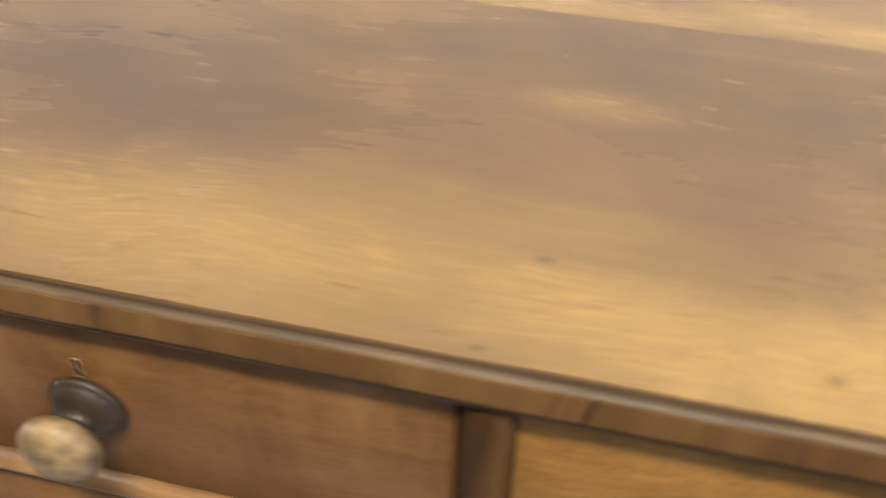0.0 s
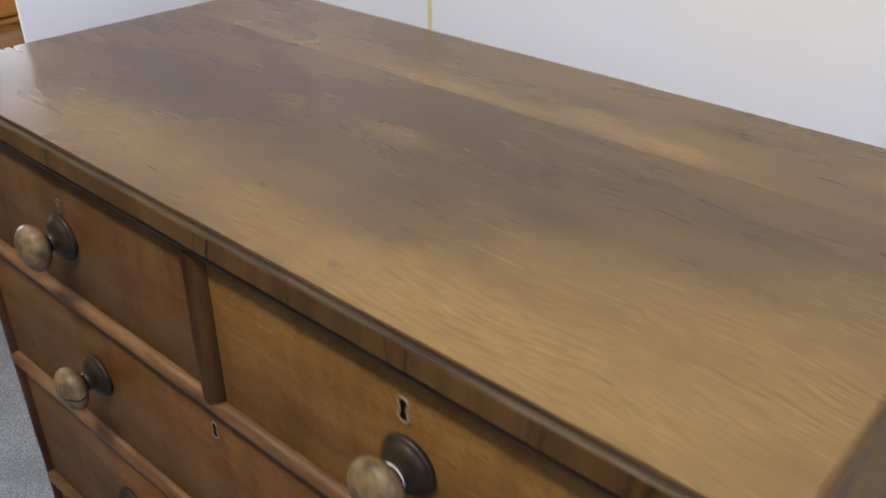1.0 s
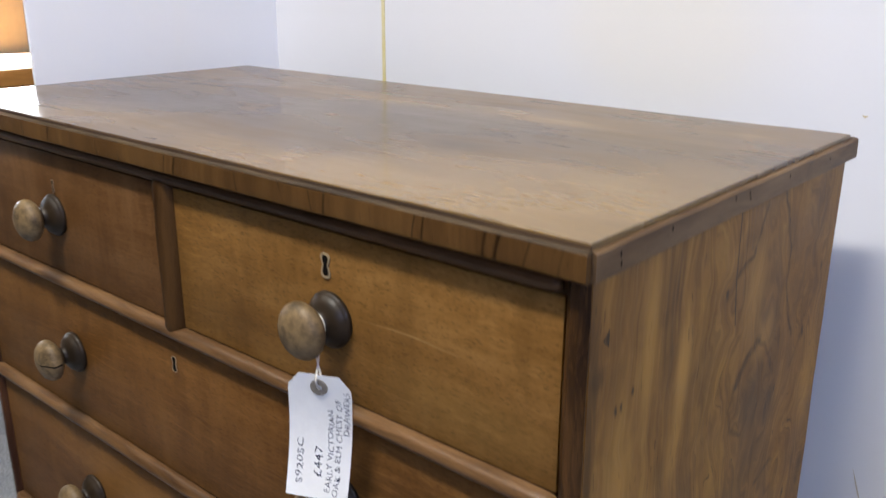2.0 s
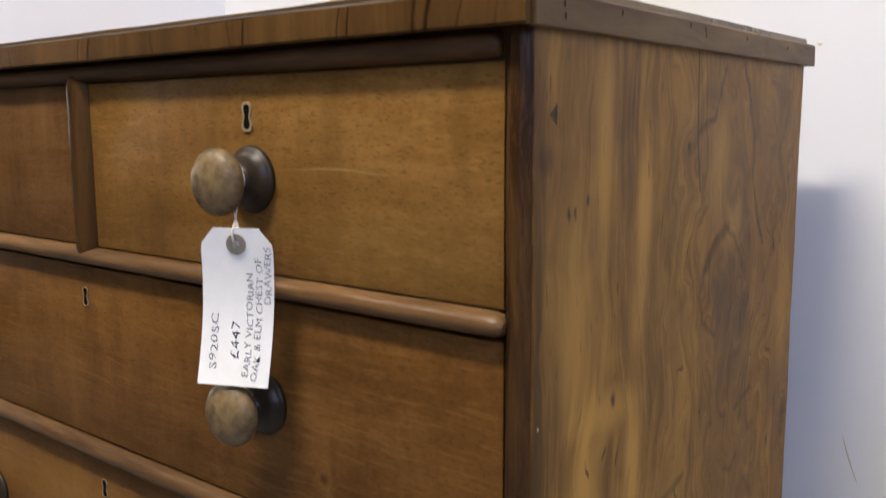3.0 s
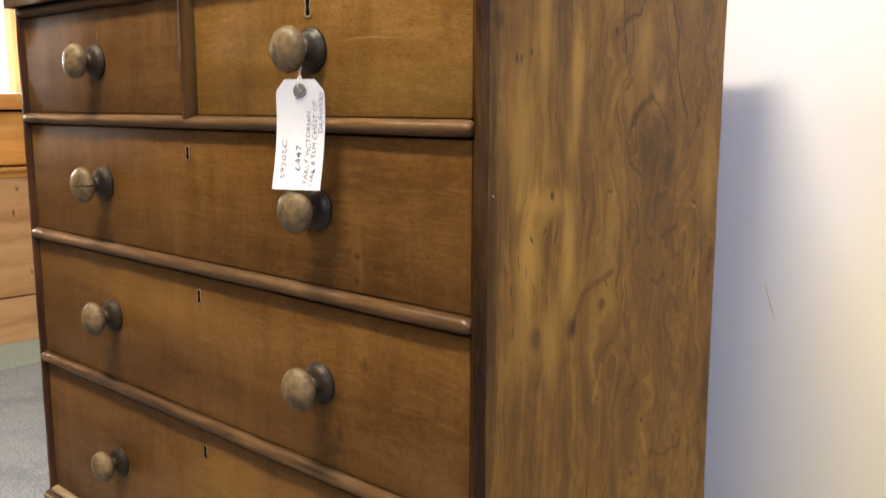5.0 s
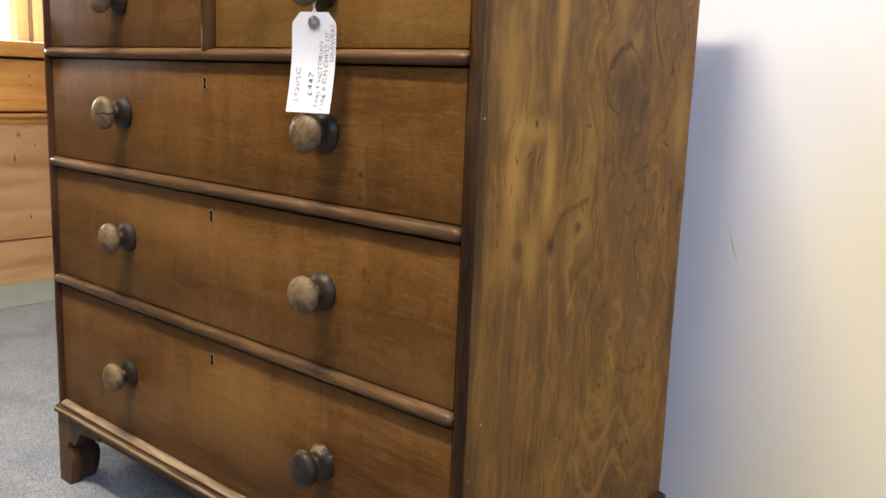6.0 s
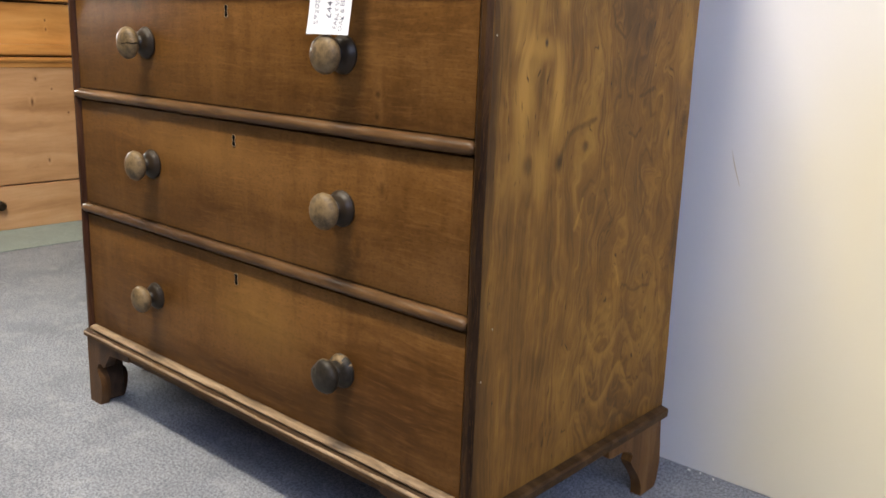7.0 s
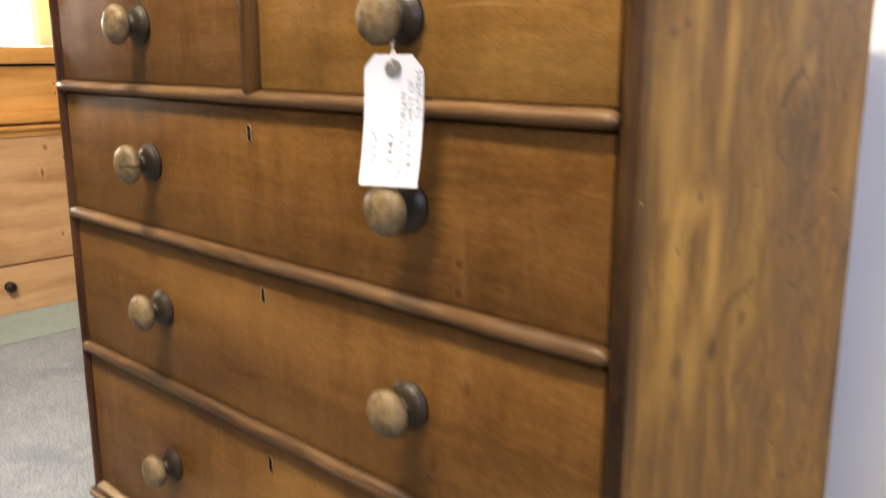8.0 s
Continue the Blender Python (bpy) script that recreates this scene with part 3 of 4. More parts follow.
PINE_KNOTS = (((-2.45, 0.577, 0.434), 0.026, 0.009, 0.6, 0.8), ((-2.45, 0.593, 0.513), 0.012, 0.007, 0.5, 0.9), ((-2.45, 0.648, 0.476), 0.008, 0.006, 0.4, 0.9), ((-2.45, 0.700, 0.395), 0.008, 0.006, 0.4, 0.9),
              ((-2.45, 0.622, 0.232), 0.014, 0.007, 0.5, 0.8), ((-2.455, 0.642, 0.705), 0.010, 0.007, 0.4, 1.0), ((-2.455, 0.644, 0.676), 0.012, 0.006, 0.4, 1.0))
M_PINE = wood("waxed_pine", "y", (0.3224, 0.1587, 0.0630), (0.5051, 0.2803, 0.1324), (0.6449, 0.4020, 0.2204), figure=5, lean=10, cross=3.5, along=0.8, rough=0.42,
              patch=0.12, lines=0.3, flecks=0.1, stain_amount=0.12, stain=(0.16, 0.07, 0.025), knots=PINE_KNOTS, seed=0.0, knot=(0.10, 0.04, 0.015), soft=0.0, streak=0.35)
M_PINE_WARM = wood("orange_pine", "y", (0.3600, 0.1457, 0.0350), (0.5900, 0.2726, 0.0754), (0.7300, 0.3854, 0.1288), figure=5, lean=10, cross=3.5, along=0.8, rough=0.42,
                   patch=0.12, lines=0.3, flecks=0.1, stain_amount=0.12, stain=(0.16, 0.07, 0.025), knots=PINE_KNOTS, knot=(0.07, 0.025, 0.01), soft=0.0, streak=0.35)
M_KNOB = mottled("knob_head_wood", (0.185, 0.124, 0.060), (0.044, 0.029, 0.014), 130, 0.46, strength=0.25, big=48, amount=0.55)
M_KNOB_BLACK = mottled("blackened_knob_wood", (0.032, 0.025, 0.016), (0.012, 0.009, 0.006), 110, 0.45, strength=0.4, big=60, amount=0.6)
# dark plate wood, its colour deepened further for the shadow on the plates
M_KNOB_DARK = mottled("knob_plate_wood", (0.027, 0.017, 0.009), (0.009, 0.006, 0.003), 60, 0.42, strength=0.15, big=25, amount=0.5)
M_BRASS = mottled("brass_rim", (0.34, 0.26, 0.15), (0.16, 0.11, 0.06), 400, 0.45, 0.2)
M_STRIP_PALE = mottled("worn_nail", (0.42, 0.38, 0.30), (0.26, 0.22, 0.16), 300, 0.5)
M_BLACK = mottled("keyhole_dark", (0.004, 0.003, 0.002), (0.008, 0.006, 0.005), 200, 0.9)
for m in (M_KNOB, M_KNOB_DARK, M_KNOB_BLACK):
    m.node_tree.nodes["Principled BSDF"].inputs["Specular IOR Level"].default_value = 0.22
M_BLACK.node_tree.nodes["Principled BSDF"].inputs["Specular IOR Level"].default_value = 0.05
M_INK = mottled("ink", (0.03, 0.035, 0.06), (0.06, 0.065, 0.09), 900, 0.6)
M_EYELET = mottled("eyelet_fibre", (0.22, 0.19, 0.15), (0.14, 0.12, 0.09), 300, 0.7)
M_STRING = mottled("string", (0.52, 0.48, 0.41), (0.36, 0.33, 0.28), 900, 0.85)
M_TAG = mottled("tag_card", (0.80, 0.79, 0.76), (0.72, 0.71, 0.68), 120, 0.65, big=14, amount=0.3, distance=0.0002)


WALL_Y = 0.569


def wall_paint():
    g = Graph("wall_paint")
    p = g.coords()
    large = g.noise(g.vec("MULTIPLY", p, (1.0, 1.0, 0.6)), 2.2, 3.0, 0.5).outputs[0]
    fine = g.noise(p, 160.0, 3.0, 0.6).outputs[0]
    streak = g.noise(g.vec("MULTIPLY", p, (9.0, 9.0, 1.2)), 1.0, 3.0, 0.6).outputs[0]
    colour = g.mix(g.math("MULTIPLY", g.smooth(large, 0.45, 0.7), 0.35), (0.720, 0.720, 0.742), (0.720, 0.713, 0.692))
    # warm lamplight painted low on the right; smaller yellow stains higher up
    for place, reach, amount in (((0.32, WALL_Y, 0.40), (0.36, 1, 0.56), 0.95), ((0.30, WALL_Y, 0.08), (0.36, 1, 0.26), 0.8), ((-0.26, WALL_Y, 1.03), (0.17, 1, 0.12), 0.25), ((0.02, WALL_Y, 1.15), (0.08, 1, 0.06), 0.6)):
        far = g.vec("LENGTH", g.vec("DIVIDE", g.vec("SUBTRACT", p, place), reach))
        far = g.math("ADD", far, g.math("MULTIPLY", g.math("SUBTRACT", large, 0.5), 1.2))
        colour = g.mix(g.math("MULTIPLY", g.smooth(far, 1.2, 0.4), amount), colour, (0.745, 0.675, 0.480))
    colour = g.mix(g.math("MULTIPLY", g.smooth(streak, 0.55, 0.8), 0.12), colour, (0.72, 0.70, 0.64))
    return g.done(colour, 0.55, g.bump(fine, 0.15, 0.0008))


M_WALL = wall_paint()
# dark paint for the closing walls, chosen to hold down bounced light
M_SHOP = mottled("low_bounce_wall_paint", (0.16, 0.140, 0.120), (0.12, 0.105, 0.09), 40, 0.8, amount=0.4)
M_CEIL = mottled("ceiling_paint", (0.46, 0.45, 0.43), (0.40, 0.39, 0.37), 60, 0.8, amount=0.3)
M_SEAM = mottled("yellowed_tape", (0.62, 0.53, 0.22), (0.72, 0.66, 0.42), 40, 0.5, big=5)
M_MARK = mottled("brown_scuff", (0.42, 0.33, 0.18), (0.6, 0.52, 0.36), 60, 0.7)
M_METAL = mottled("lamp_metal", (0.7, 0.7, 0.68), (0.6, 0.6, 0.58), 30, 0.5)


def carpet(name, a, b, c):
    g = Graph(name)
    p = g.coords()
    tuft = g.noise(p, 900.0, 2.0, 0.7).outputs[0]
    speck = g.noise(p, 230.0, 3.0, 0.75).outputs[0]
    wear = g.noise(p, 4.5, 4.0, 0.6).outputs[0]
    tread = g.noise(p, 24.0, 3.0, 0.6).outputs[0]
    colour = g.mix(g.smooth(speck, 0.40, 0.60), a, b)
    colour = g.mix(g.math("MULTIPLY", g.smooth(tuft, 0.5, 0.72), 0.6), colour, c)
    colour = g.mix(g.math("MULTIPLY", g.smooth(wear, 0.4, 0.7), 0.35), colour, tuple(v * 0.75 for v in a))
    colour = g.mix(g.math("MULTIPLY", g.smooth(tread, 0.5, 0.75), 0.25), colour, c)
    clump = g.noise(g.vec("ADD", p, (2.0, 5.0, 0.0)), 95.0, 3.0, 0.7).outputs[0]
    colour = g.mix(g.smooth(clump, 0.5, 0.7, 0.0, 0.45), colour, tuple(v * 0.8 for v in a))
    return g.done(colour, 0.95, g.bump(g.math("ADD", tuft, speck), 0.6, 0.003), spec=0.1)


M_CARPET = carpet("grey_carpet", (0.140, 0.150, 0.170), (0.330, 0.346, 0.378), (0.49, 0.50, 0.52))
M_GREEN = carpet("green_carpet", (0.245, 0.290, 0.265), (0.320, 0.370, 0.340), (0.40, 0.44, 0.41))


def glowing(name, colour, strength):
    g = Graph(name)
    g.put(g.bsdf.inputs["Emission Color"], (*colour, 1))
    g.put(g.bsdf.inputs["Emission Strength"], strength)
    return g.done((0.8, 0.8, 0.8), 0.6)


M_TUBE = glowing("lit_tube", (1.0, 0.94, 0.84), 6.0)
M_SKY = glowing("bright_outdoors", (0.97, 0.98, 1.0), 1.3)
M_FRAME = mottled("beige_window_paint", (0.52, 0.45, 0.33), (0.46, 0.39, 0.28), 30, 0.5)
M_BROWN = mottled("brown_post_paint", (0.12, 0.055, 0.028), (0.08, 0.036, 0.018), 40, 0.5)


# ---- geometry tools ----
def box(x0, x1, y0, y1, z0, z1, bevel=0.0012, segments=1):
    bm = bmesh.new()
    m = Matrix.Translation(((x0 + x1) / 2, (y0 + y1) / 2, (z0 + z1) / 2)) @ Matrix.Diagonal((x1 - x0, y1 - y0, z1 - z0, 1))
    bmesh.ops.create_cube(bm, size=1, matrix=m)
    if bevel:
        bmesh.ops.bevel(bm, geom=bm.edges[:], offset=bevel, segments=segments, affect="EDGES", profile=0.6)
    return bm


def bar(axis, a, b, profile, steps=1, wob=0.0, seed=0.0, taper=0.0):
    """A profile swept along an axis. profile: closed list of the two other coordinates. wob: unevenness. taper: rounding of the ends."""
    bm = bmesh.new()
    n = "xyz".index(axis)
    others = [k for k in range(3) if k != n]
    cu, cv = (sum(q[k] for q in profile) / len(profile) for k in (0, 1))
    rings = []
    stations = [(a + (b - a) * k / steps, 1.0) for k in range(steps + 1)]
    if taper:
        s = 1 if b > a else -1
        stations = [(a, 0.35), (a + s * taper * 0.35, 0.8)] + [(a + s * taper + (b - a - 2 * s * taper) * k / steps, 1.0) for k in range(steps + 1)] + [(b - s * taper * 0.35, 0.8), (b, 0.35)]
    for t, grow in stations:
        ring = []
        for u, v in profile:
            co = [0, 0, 0]
            co[n] = t
            co[others[0]], co[others[1]] = cu + (u - cu) * grow, cv + (v - cv) * grow
            if wob:
                d = noise.noise_vector(Vector(co) * 14 + Vector((seed, 0, 0))) * wob + noise.noise_vector(Vector(co) * 60 + Vector((seed, 3, 0))) * wob * 0.4
                co[others[0]] += d[others[0]]
                co[others[1]] += d[others[1]]
            ring.append(bm.verts.new(co))
        rings.append(ring)
    m = len(profile)
    for r0, r1 in zip(rings, rings[1:]):
        for k in range(m):
            bm.faces.new((r0[k], r0[(k + 1) % m], r1[(k + 1) % m], r1[k]))
    bm.faces.new(rings[0])
    bm.faces.new(rings[-1])
    bmesh.ops.recalc_face_normals(bm, faces=bm.faces[:])
    return bm


def half_round(y_back, depth, z0, z1, n=9):
    """A rounded bead's profile in y and z, bulging to -y."""
    c, h = (z0 + z1) / 2, (z1 - z0) / 2
    return [(y_back - depth * math.cos(q), c + h * math.sin(q)) for q in (math.pi * (k / (n - 1) - 0.5) for k in range(n))]


def lathe(profile, n=28):
    """A turned form: rows of radius and height, standing out along -y."""
    bm = bmesh.new()
    rings = []
    for r, h in profile:
        if r < 1e-6:
            rings.append([bm.verts.new((0, -h, 0))])
        else:
            rings.append([bm.verts.new((r * math.cos(q), -h, r * math.sin(q))) for q in (2 * math.pi * k / n for k in range(n))])
    for r0, r1 in zip(rings, rings[1:]):
        for k in range(n):
            j = (k + 1) % n
            if len(r1) == 1:
                bm.faces.new((r0[k], r0[j], r1[0]))
            else:
                bm.faces.new((r0[k], r0[j], r1[j], r1[k]))
    bm.faces.new(rings[0])
    bmesh.ops.recalc_face_normals(bm, faces=bm.faces[:])
    return bm


def mesh_of(name, bm, materials, smooth=35):
    me = bpy.data.meshes.new(name)
    bm.to_mesh(me)
    bm.free()
    for m in materials if isinstance(materials, (list, tuple)) else [materials]:
        me.materials.append(m)
    if smooth:
        for poly in me.polygons:
            poly.use_smooth = True
        me.set_sharp_from_angle(angle=radians(smooth))
    return me


def part(name, bm, material, parent, label="", smooth=35, at=None):
    """Links a bmesh, in world coordinates, as one mesh object under a thing or under a part."""
    me = bm if isinstance(bm, bpy.types.Mesh) else mesh_of(name, bm, material, smooth)
    ob = new(name, me)
    ob.parent = parent
    ob.matrix_parent_inverse = Matrix.Translation(-parent.location)
    if at is not None:
        ob.location = at
        ob.matrix_parent_inverse = Matrix.Identity(4) if parent.location.length == 0 else Matrix.Translation(-parent.location)
    return tagged(ob, label)


def thing(name, base, label, category, group=""):
    ob = new(name)
    ob.empty_display_size = 0.05
    ob.location = base
    return tagged(ob, label, category, group)


def structure(name, bm, material, label, smooth=0):
    return tagged(new(name, mesh_of(name, bm, material, smooth)), label, kind="structure")


# ---- the room ----
SEAM_X = -0.737
structure("floor", box(-3.1, 2.5, -3.1, 1.9, -0.05, 0.0, 0), M_CARPET, "speckled blue-grey short-pile shop carpet")
structure("floor_strip", box(-2.50, -2.165, -2.0, 1.8, 0.0, 0.004, 0.001), M_GREEN, "strip of faded green carpet before the pine chest")
structure("ceiling", box(-3.1, 2.5, -3.1, 1.9, CEIL, CEIL + 0.08, 0), M_CEIL, "plain off-white painted ceiling")
# out-of-view walls, added to close the room
structure("wall_south", box(-3.1, 2.5, -3.1, -3.0, 0, CEIL, 0), M_SHOP, "plain unseen closing wall, dull beige to keep bounce low")
structure("wall_north", box(-3.1, 2.5, 1.8, 1.9, 0, CEIL, 0), M_SHOP, "plain unseen closing wall, dull beige to keep bounce low")


def wall_with_window(name, x0, x1, y0, y1, wy0, wy1, wz0, wz1):
    """A wall across x with one opening through it, in one mesh."""
    bm = bmesh.new()
    for a, b, c, d in ((y0, wy0, 0, CEIL), (wy1, y1, 0, CEIL), (wy0, wy1, 0, wz0), (wy0, wy1, wz1, CEIL)):
        m = Matrix.Translation(((x0 + x1) / 2, (a + b) / 2, (c + d) / 2)) @ Matrix.Diagonal((x1 - x0, b - a, d - c, 1))
        bmesh.ops.create_cube(bm, size=1, matrix=m)
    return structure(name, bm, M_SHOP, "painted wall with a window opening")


wall_with_window("wall_west", -3.1, -3.0, -3.0, 1.8, -0.45, 0.90, 0.72, 1.36)
wall_with_window("wall_east", 2.4, 2.5, -3.0, 1.8, -2.5, -0.5, 1.55, 2.60)


def window(name, x, y0, y1, z0, z1, mullions):
    w = tagged(new(name), "beige painted window over bright daylight", kind="structure")
    w.location = (x, (y0 + y1) / 2, z0)
    t = 0.05
    part("window_frame", box(x - 0.03, x + 0.03, y0, y0 + t, z0, z1, 0.003), M_FRAME, w)
    part("window_frame", box(x - 0.03, x + 0.03, y1 - t, y1, z0, z1, 0.003), M_FRAME, w)
    part("window_frame", box(x - 0.03, x + 0.03, y0 + t, y1 - t, z1 - t, z1, 0.003), M_FRAME, w)
    for y in mullions:
        part("mullion", box(x - 0.025, x + 0.025, y - 0.02, y + 0.02, z0 + 0.031, z1 - t, 0.003), M_FRAME, w)
    part("window_sill", box(x - 0.05, x + 0.05, y0 + t, y1 - t, z0, z0 + 0.03, 0.003), M_FRAME, w)
    return w


window("window_1", -3.05, -0.45, 0.90, 0.72, 1.36, (0.2,))
window("window_2", 2.45, -2.5, -0.5, 1.55, 2.60, (-1.5,))
structure("backdrop_west", box(-3.62, -3.60, -1.6, 2.2, 0.0, 3.0, 0), M_SKY, "bright overcast daylight outside the window")
structure("backdrop_east", box(3.00, 3.02, -3.4, 1.4, 0.0, 3.0, 0), M_SKY, "bright overcast daylight outside the window")
structure("wall_trim", box(-3.0, -2.97, 0.905, 1.02, 0.0, CEIL, 0.003), M_FRAME, "beige painted window casing")
structure("wall_post", box(-3.0, -2.95, 1.023, 1.05, 0.0, CEIL, 0.003), M_BROWN, "narrow dark brown timber post")

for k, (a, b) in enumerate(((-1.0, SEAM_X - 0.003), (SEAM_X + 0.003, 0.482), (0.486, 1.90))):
    structure("wall_panel_%d" % (k + 1), box(a, b, WALL_Y, WALL_Y + 0.02, 0, CEIL, 0.001), M_WALL, "tall white painted display wall panel, slightly stained, with warm light painted in")
structure("wall_seam", box(SEAM_X - 0.003, SEAM_X + 0.003, WALL_Y - 0.0006, WALL_Y + 0.018, 0, CEIL, 0), M_SEAM, "yellowed joint between two white wall panels")
structure("wall_return", box(-1.006, -1.0, 0.134, WALL_Y + 0.02, 0, CEIL, 0.001), M_WALL, "white painted board standing at right angles to the panels")


def scuff(x0, z0, x1, z1, w):
    d = Vector((x1 - x0, 0, z1 - z0)).normalized()
    s = Vector((d.z, 0, -d.x)) * w
    bm = bmesh.new()
    rows = []
    for k in range(7):
        t = k / 6
        c = Vector((x0, WALL_Y - 0.0005, z0)).lerp(Vector((x1, WALL_Y - 0.0005, z1)), t) + s * 0.9 * math.sin(t * 3.1)
        g = 0.2 + math.sin(math.pi * t)
        rows.append((bm.verts.new(c - s * g * 0.5), bm.verts.new(c + s * g * 0.5)))
    for (a, b), (c, d2) in zip(rows, rows[1:]):
        bm.faces.new((a, c, d2, b))
    return bm


structure("wall_mark", scuff(0.030, 0.544, 0.049, 0.489, 0.0012), M_MARK, "thin brown scratch on the white wall")
structure("wall_mark_small", scuff(-0.018, 0.957, -0.012, 0.957, 0.0022), M_MARK, "small brown speck on the white wall")

for tx, ty, power, length in TUBES:
    lamp = thing("ceiling_light", (tx, ty, CEIL), "white metal fluorescent batten out of view on the ceiling, the left one added as fill", "ceiling light", "ceiling battens")
    part("housing", box(tx - length / 2 - 0.03, tx + length / 2 + 0.03, ty - 0.035, ty + 0.035, CEIL - 0.045, CEIL, 0.004), M_METAL, lamp)
    ring = [(ty + 0.013 * math.cos(q), CEIL - 0.060 + 0.013 * math.sin(q)) for q in (2 * math.pi * k / 12 for k in range(12))]
    part("tube", bar("x", tx - length / 2, tx + length / 2, ring), M_TUBE, lamp, "lit white tube")


def flake(x, y, size, turn):
    """A torn scrap of paint with a ragged outline, lying on the carpet."""
    bm = bmesh.new()
    rim = []
    for k in range(9):
        q = 2 * math.pi * k / 9
        d = size * (0.75 + 0.6 * noise.noise(Vector((k * 1.7, x * 90, y * 40))))
        rim.append((d * math.cos(q), d * 0.55 * math.sin(q)))
    low = [bm.verts.new((u, v, 0.0)) for u, v in rim]
    high = [bm.verts.new((u * 0.96, v * 0.96, 0.0010 + 0.0012 * abs(u) / size)) for u, v in rim]
    bm.faces.new(low), bm.faces.new(high)
    for k in range(9):
        bm.faces.new((low[k], low[(k + 1) % 9], high[(k + 1) % 9], high[k]))
    bmesh.ops.recalc_face_normals(bm, faces=bm.faces[:])
    ob = new("paint_flake", mesh_of("paint_flake", bm, M_TAG, 0))
    ob.matrix_world = pose(x, y, 0.0, rz=turn)
    return tagged(ob, "torn white scrap of paint on the grey carpet by the wall", "paint flake", "paint flakes")


for x, y, size, turn in ((0.022, 0.560, 0.0034, 20), (0.041, 0.563, 0.0024, 75), (0.066, 0.559, 0.0028, -30)):
    flake(x, y, size, turn)

# ---- the chest of drawers ----
X0, X1, BACK, TOP = -0.943, 0.0, 0.462, 0.9525
chest = thing("chest_of_drawers", (-0.4725, 0.23, 0.0), "old oak and elm chest of five drawers with turned knobs", "chest of drawers")

# carcass
part("carcass", box(X0 + 0.016, X1 - 0.016, 0.030, BACK - 0.012, 0.110, 0.940, 0), M_INNER, chest, "dark unfinished inside")
part("back_panel", box(X0 + 0.004, X1 - 0.004, BACK - 0.012, BACK - 0.002, 0.110, 0.938, 0.001), M_INNER, chest)


def plank(x0, x1, y0, y1, z0, z1, seed):
    """An upright side plank with slightly wavy long edges."""
    prof = [(x0, y0 + 0.0015), (x0, y1), (x1 - 0.0008, y1), (x1, y1 - 0.0008), (x1, y0 + 0.0008), (x1 - 0.0008, y0)]
    bm = bar("z", z0, z1, prof, 32, 0.0007, seed)
    for v in bm.verts:
        if v.co.y > 0.3:
            t = (z1 - v.co.z) / (z1 - z0)
            v.co.y += 0.012 * t * t + 0.0022 * noise.noise(Vector((0, seed, v.co.z * 11)))
    return bm


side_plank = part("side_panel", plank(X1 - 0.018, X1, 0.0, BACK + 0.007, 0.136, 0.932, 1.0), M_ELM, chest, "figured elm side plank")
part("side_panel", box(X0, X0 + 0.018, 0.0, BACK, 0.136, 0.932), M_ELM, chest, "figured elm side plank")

for ny, nz in ((0.024, 0.370), (0.007, 0.309), (0.006, 0.702)):
    pin = bmesh.new()
    bmesh.ops.create_uvsphere(pin, u_segments=8, v_segments=5, radius=0.0012, matrix=Matrix.Translation((0.0002, ny, nz)) @ Matrix.Diagonal((0.5, 1, 1, 1)))
    part("nail_head", pin, M_STRIP_PALE, side_plank, "small pale nail head")

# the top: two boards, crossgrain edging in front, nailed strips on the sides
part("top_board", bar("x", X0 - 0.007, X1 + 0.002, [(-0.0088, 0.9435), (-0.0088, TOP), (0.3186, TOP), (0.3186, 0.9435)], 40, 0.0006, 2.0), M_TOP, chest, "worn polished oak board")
part("top_board", bar("x", X0 - 0.007, X1 + 0.002, [(0.3191, 0.9435), (0.3191, TOP - 0.0002), (0.4640, TOP), (0.4665, TOP - 0.0025), (0.4665, 0.9435)], 40, 0.0005, 9.0), M_TOP_BACK, chest, "worn polished oak board")
part("front_edging", bar("x", X0 - 0.009, X1 + 0.004, [(-0.0142, 0.9285), (-0.0154, 0.9298), (-0.0158, 0.9360), (-0.0154, 0.9470), (-0.0104, 0.9470), (-0.0104, 0.9285)], 60, 0.0005, 3.0), M_VENEER, chest, "crossgrain veneered edge with dark stripes")
part("edge_line", bar("x", X0 - 0.008, X1 + 0.003, [(-0.0104, 0.9435), (-0.0104, 0.9502), (-0.0099, 0.9514), (-0.0090, 0.9514), (-0.0090, 0.9435)], 40, 0.0005, 2.6), M_INNER, chest, "dark dirty line along the top's edge")
part("worn_lip", bar("x", X0 - 0.009, X1 + 0.004, [(-0.0149, 0.9473), (-0.0143, 0.9482), (-0.0126, 0.9491), (-0.0102, 0.9493), (-0.0102, 0.9473)], 60, 0.0006, 3.5), M_LIP, chest, "rubbed greyish upper edge")
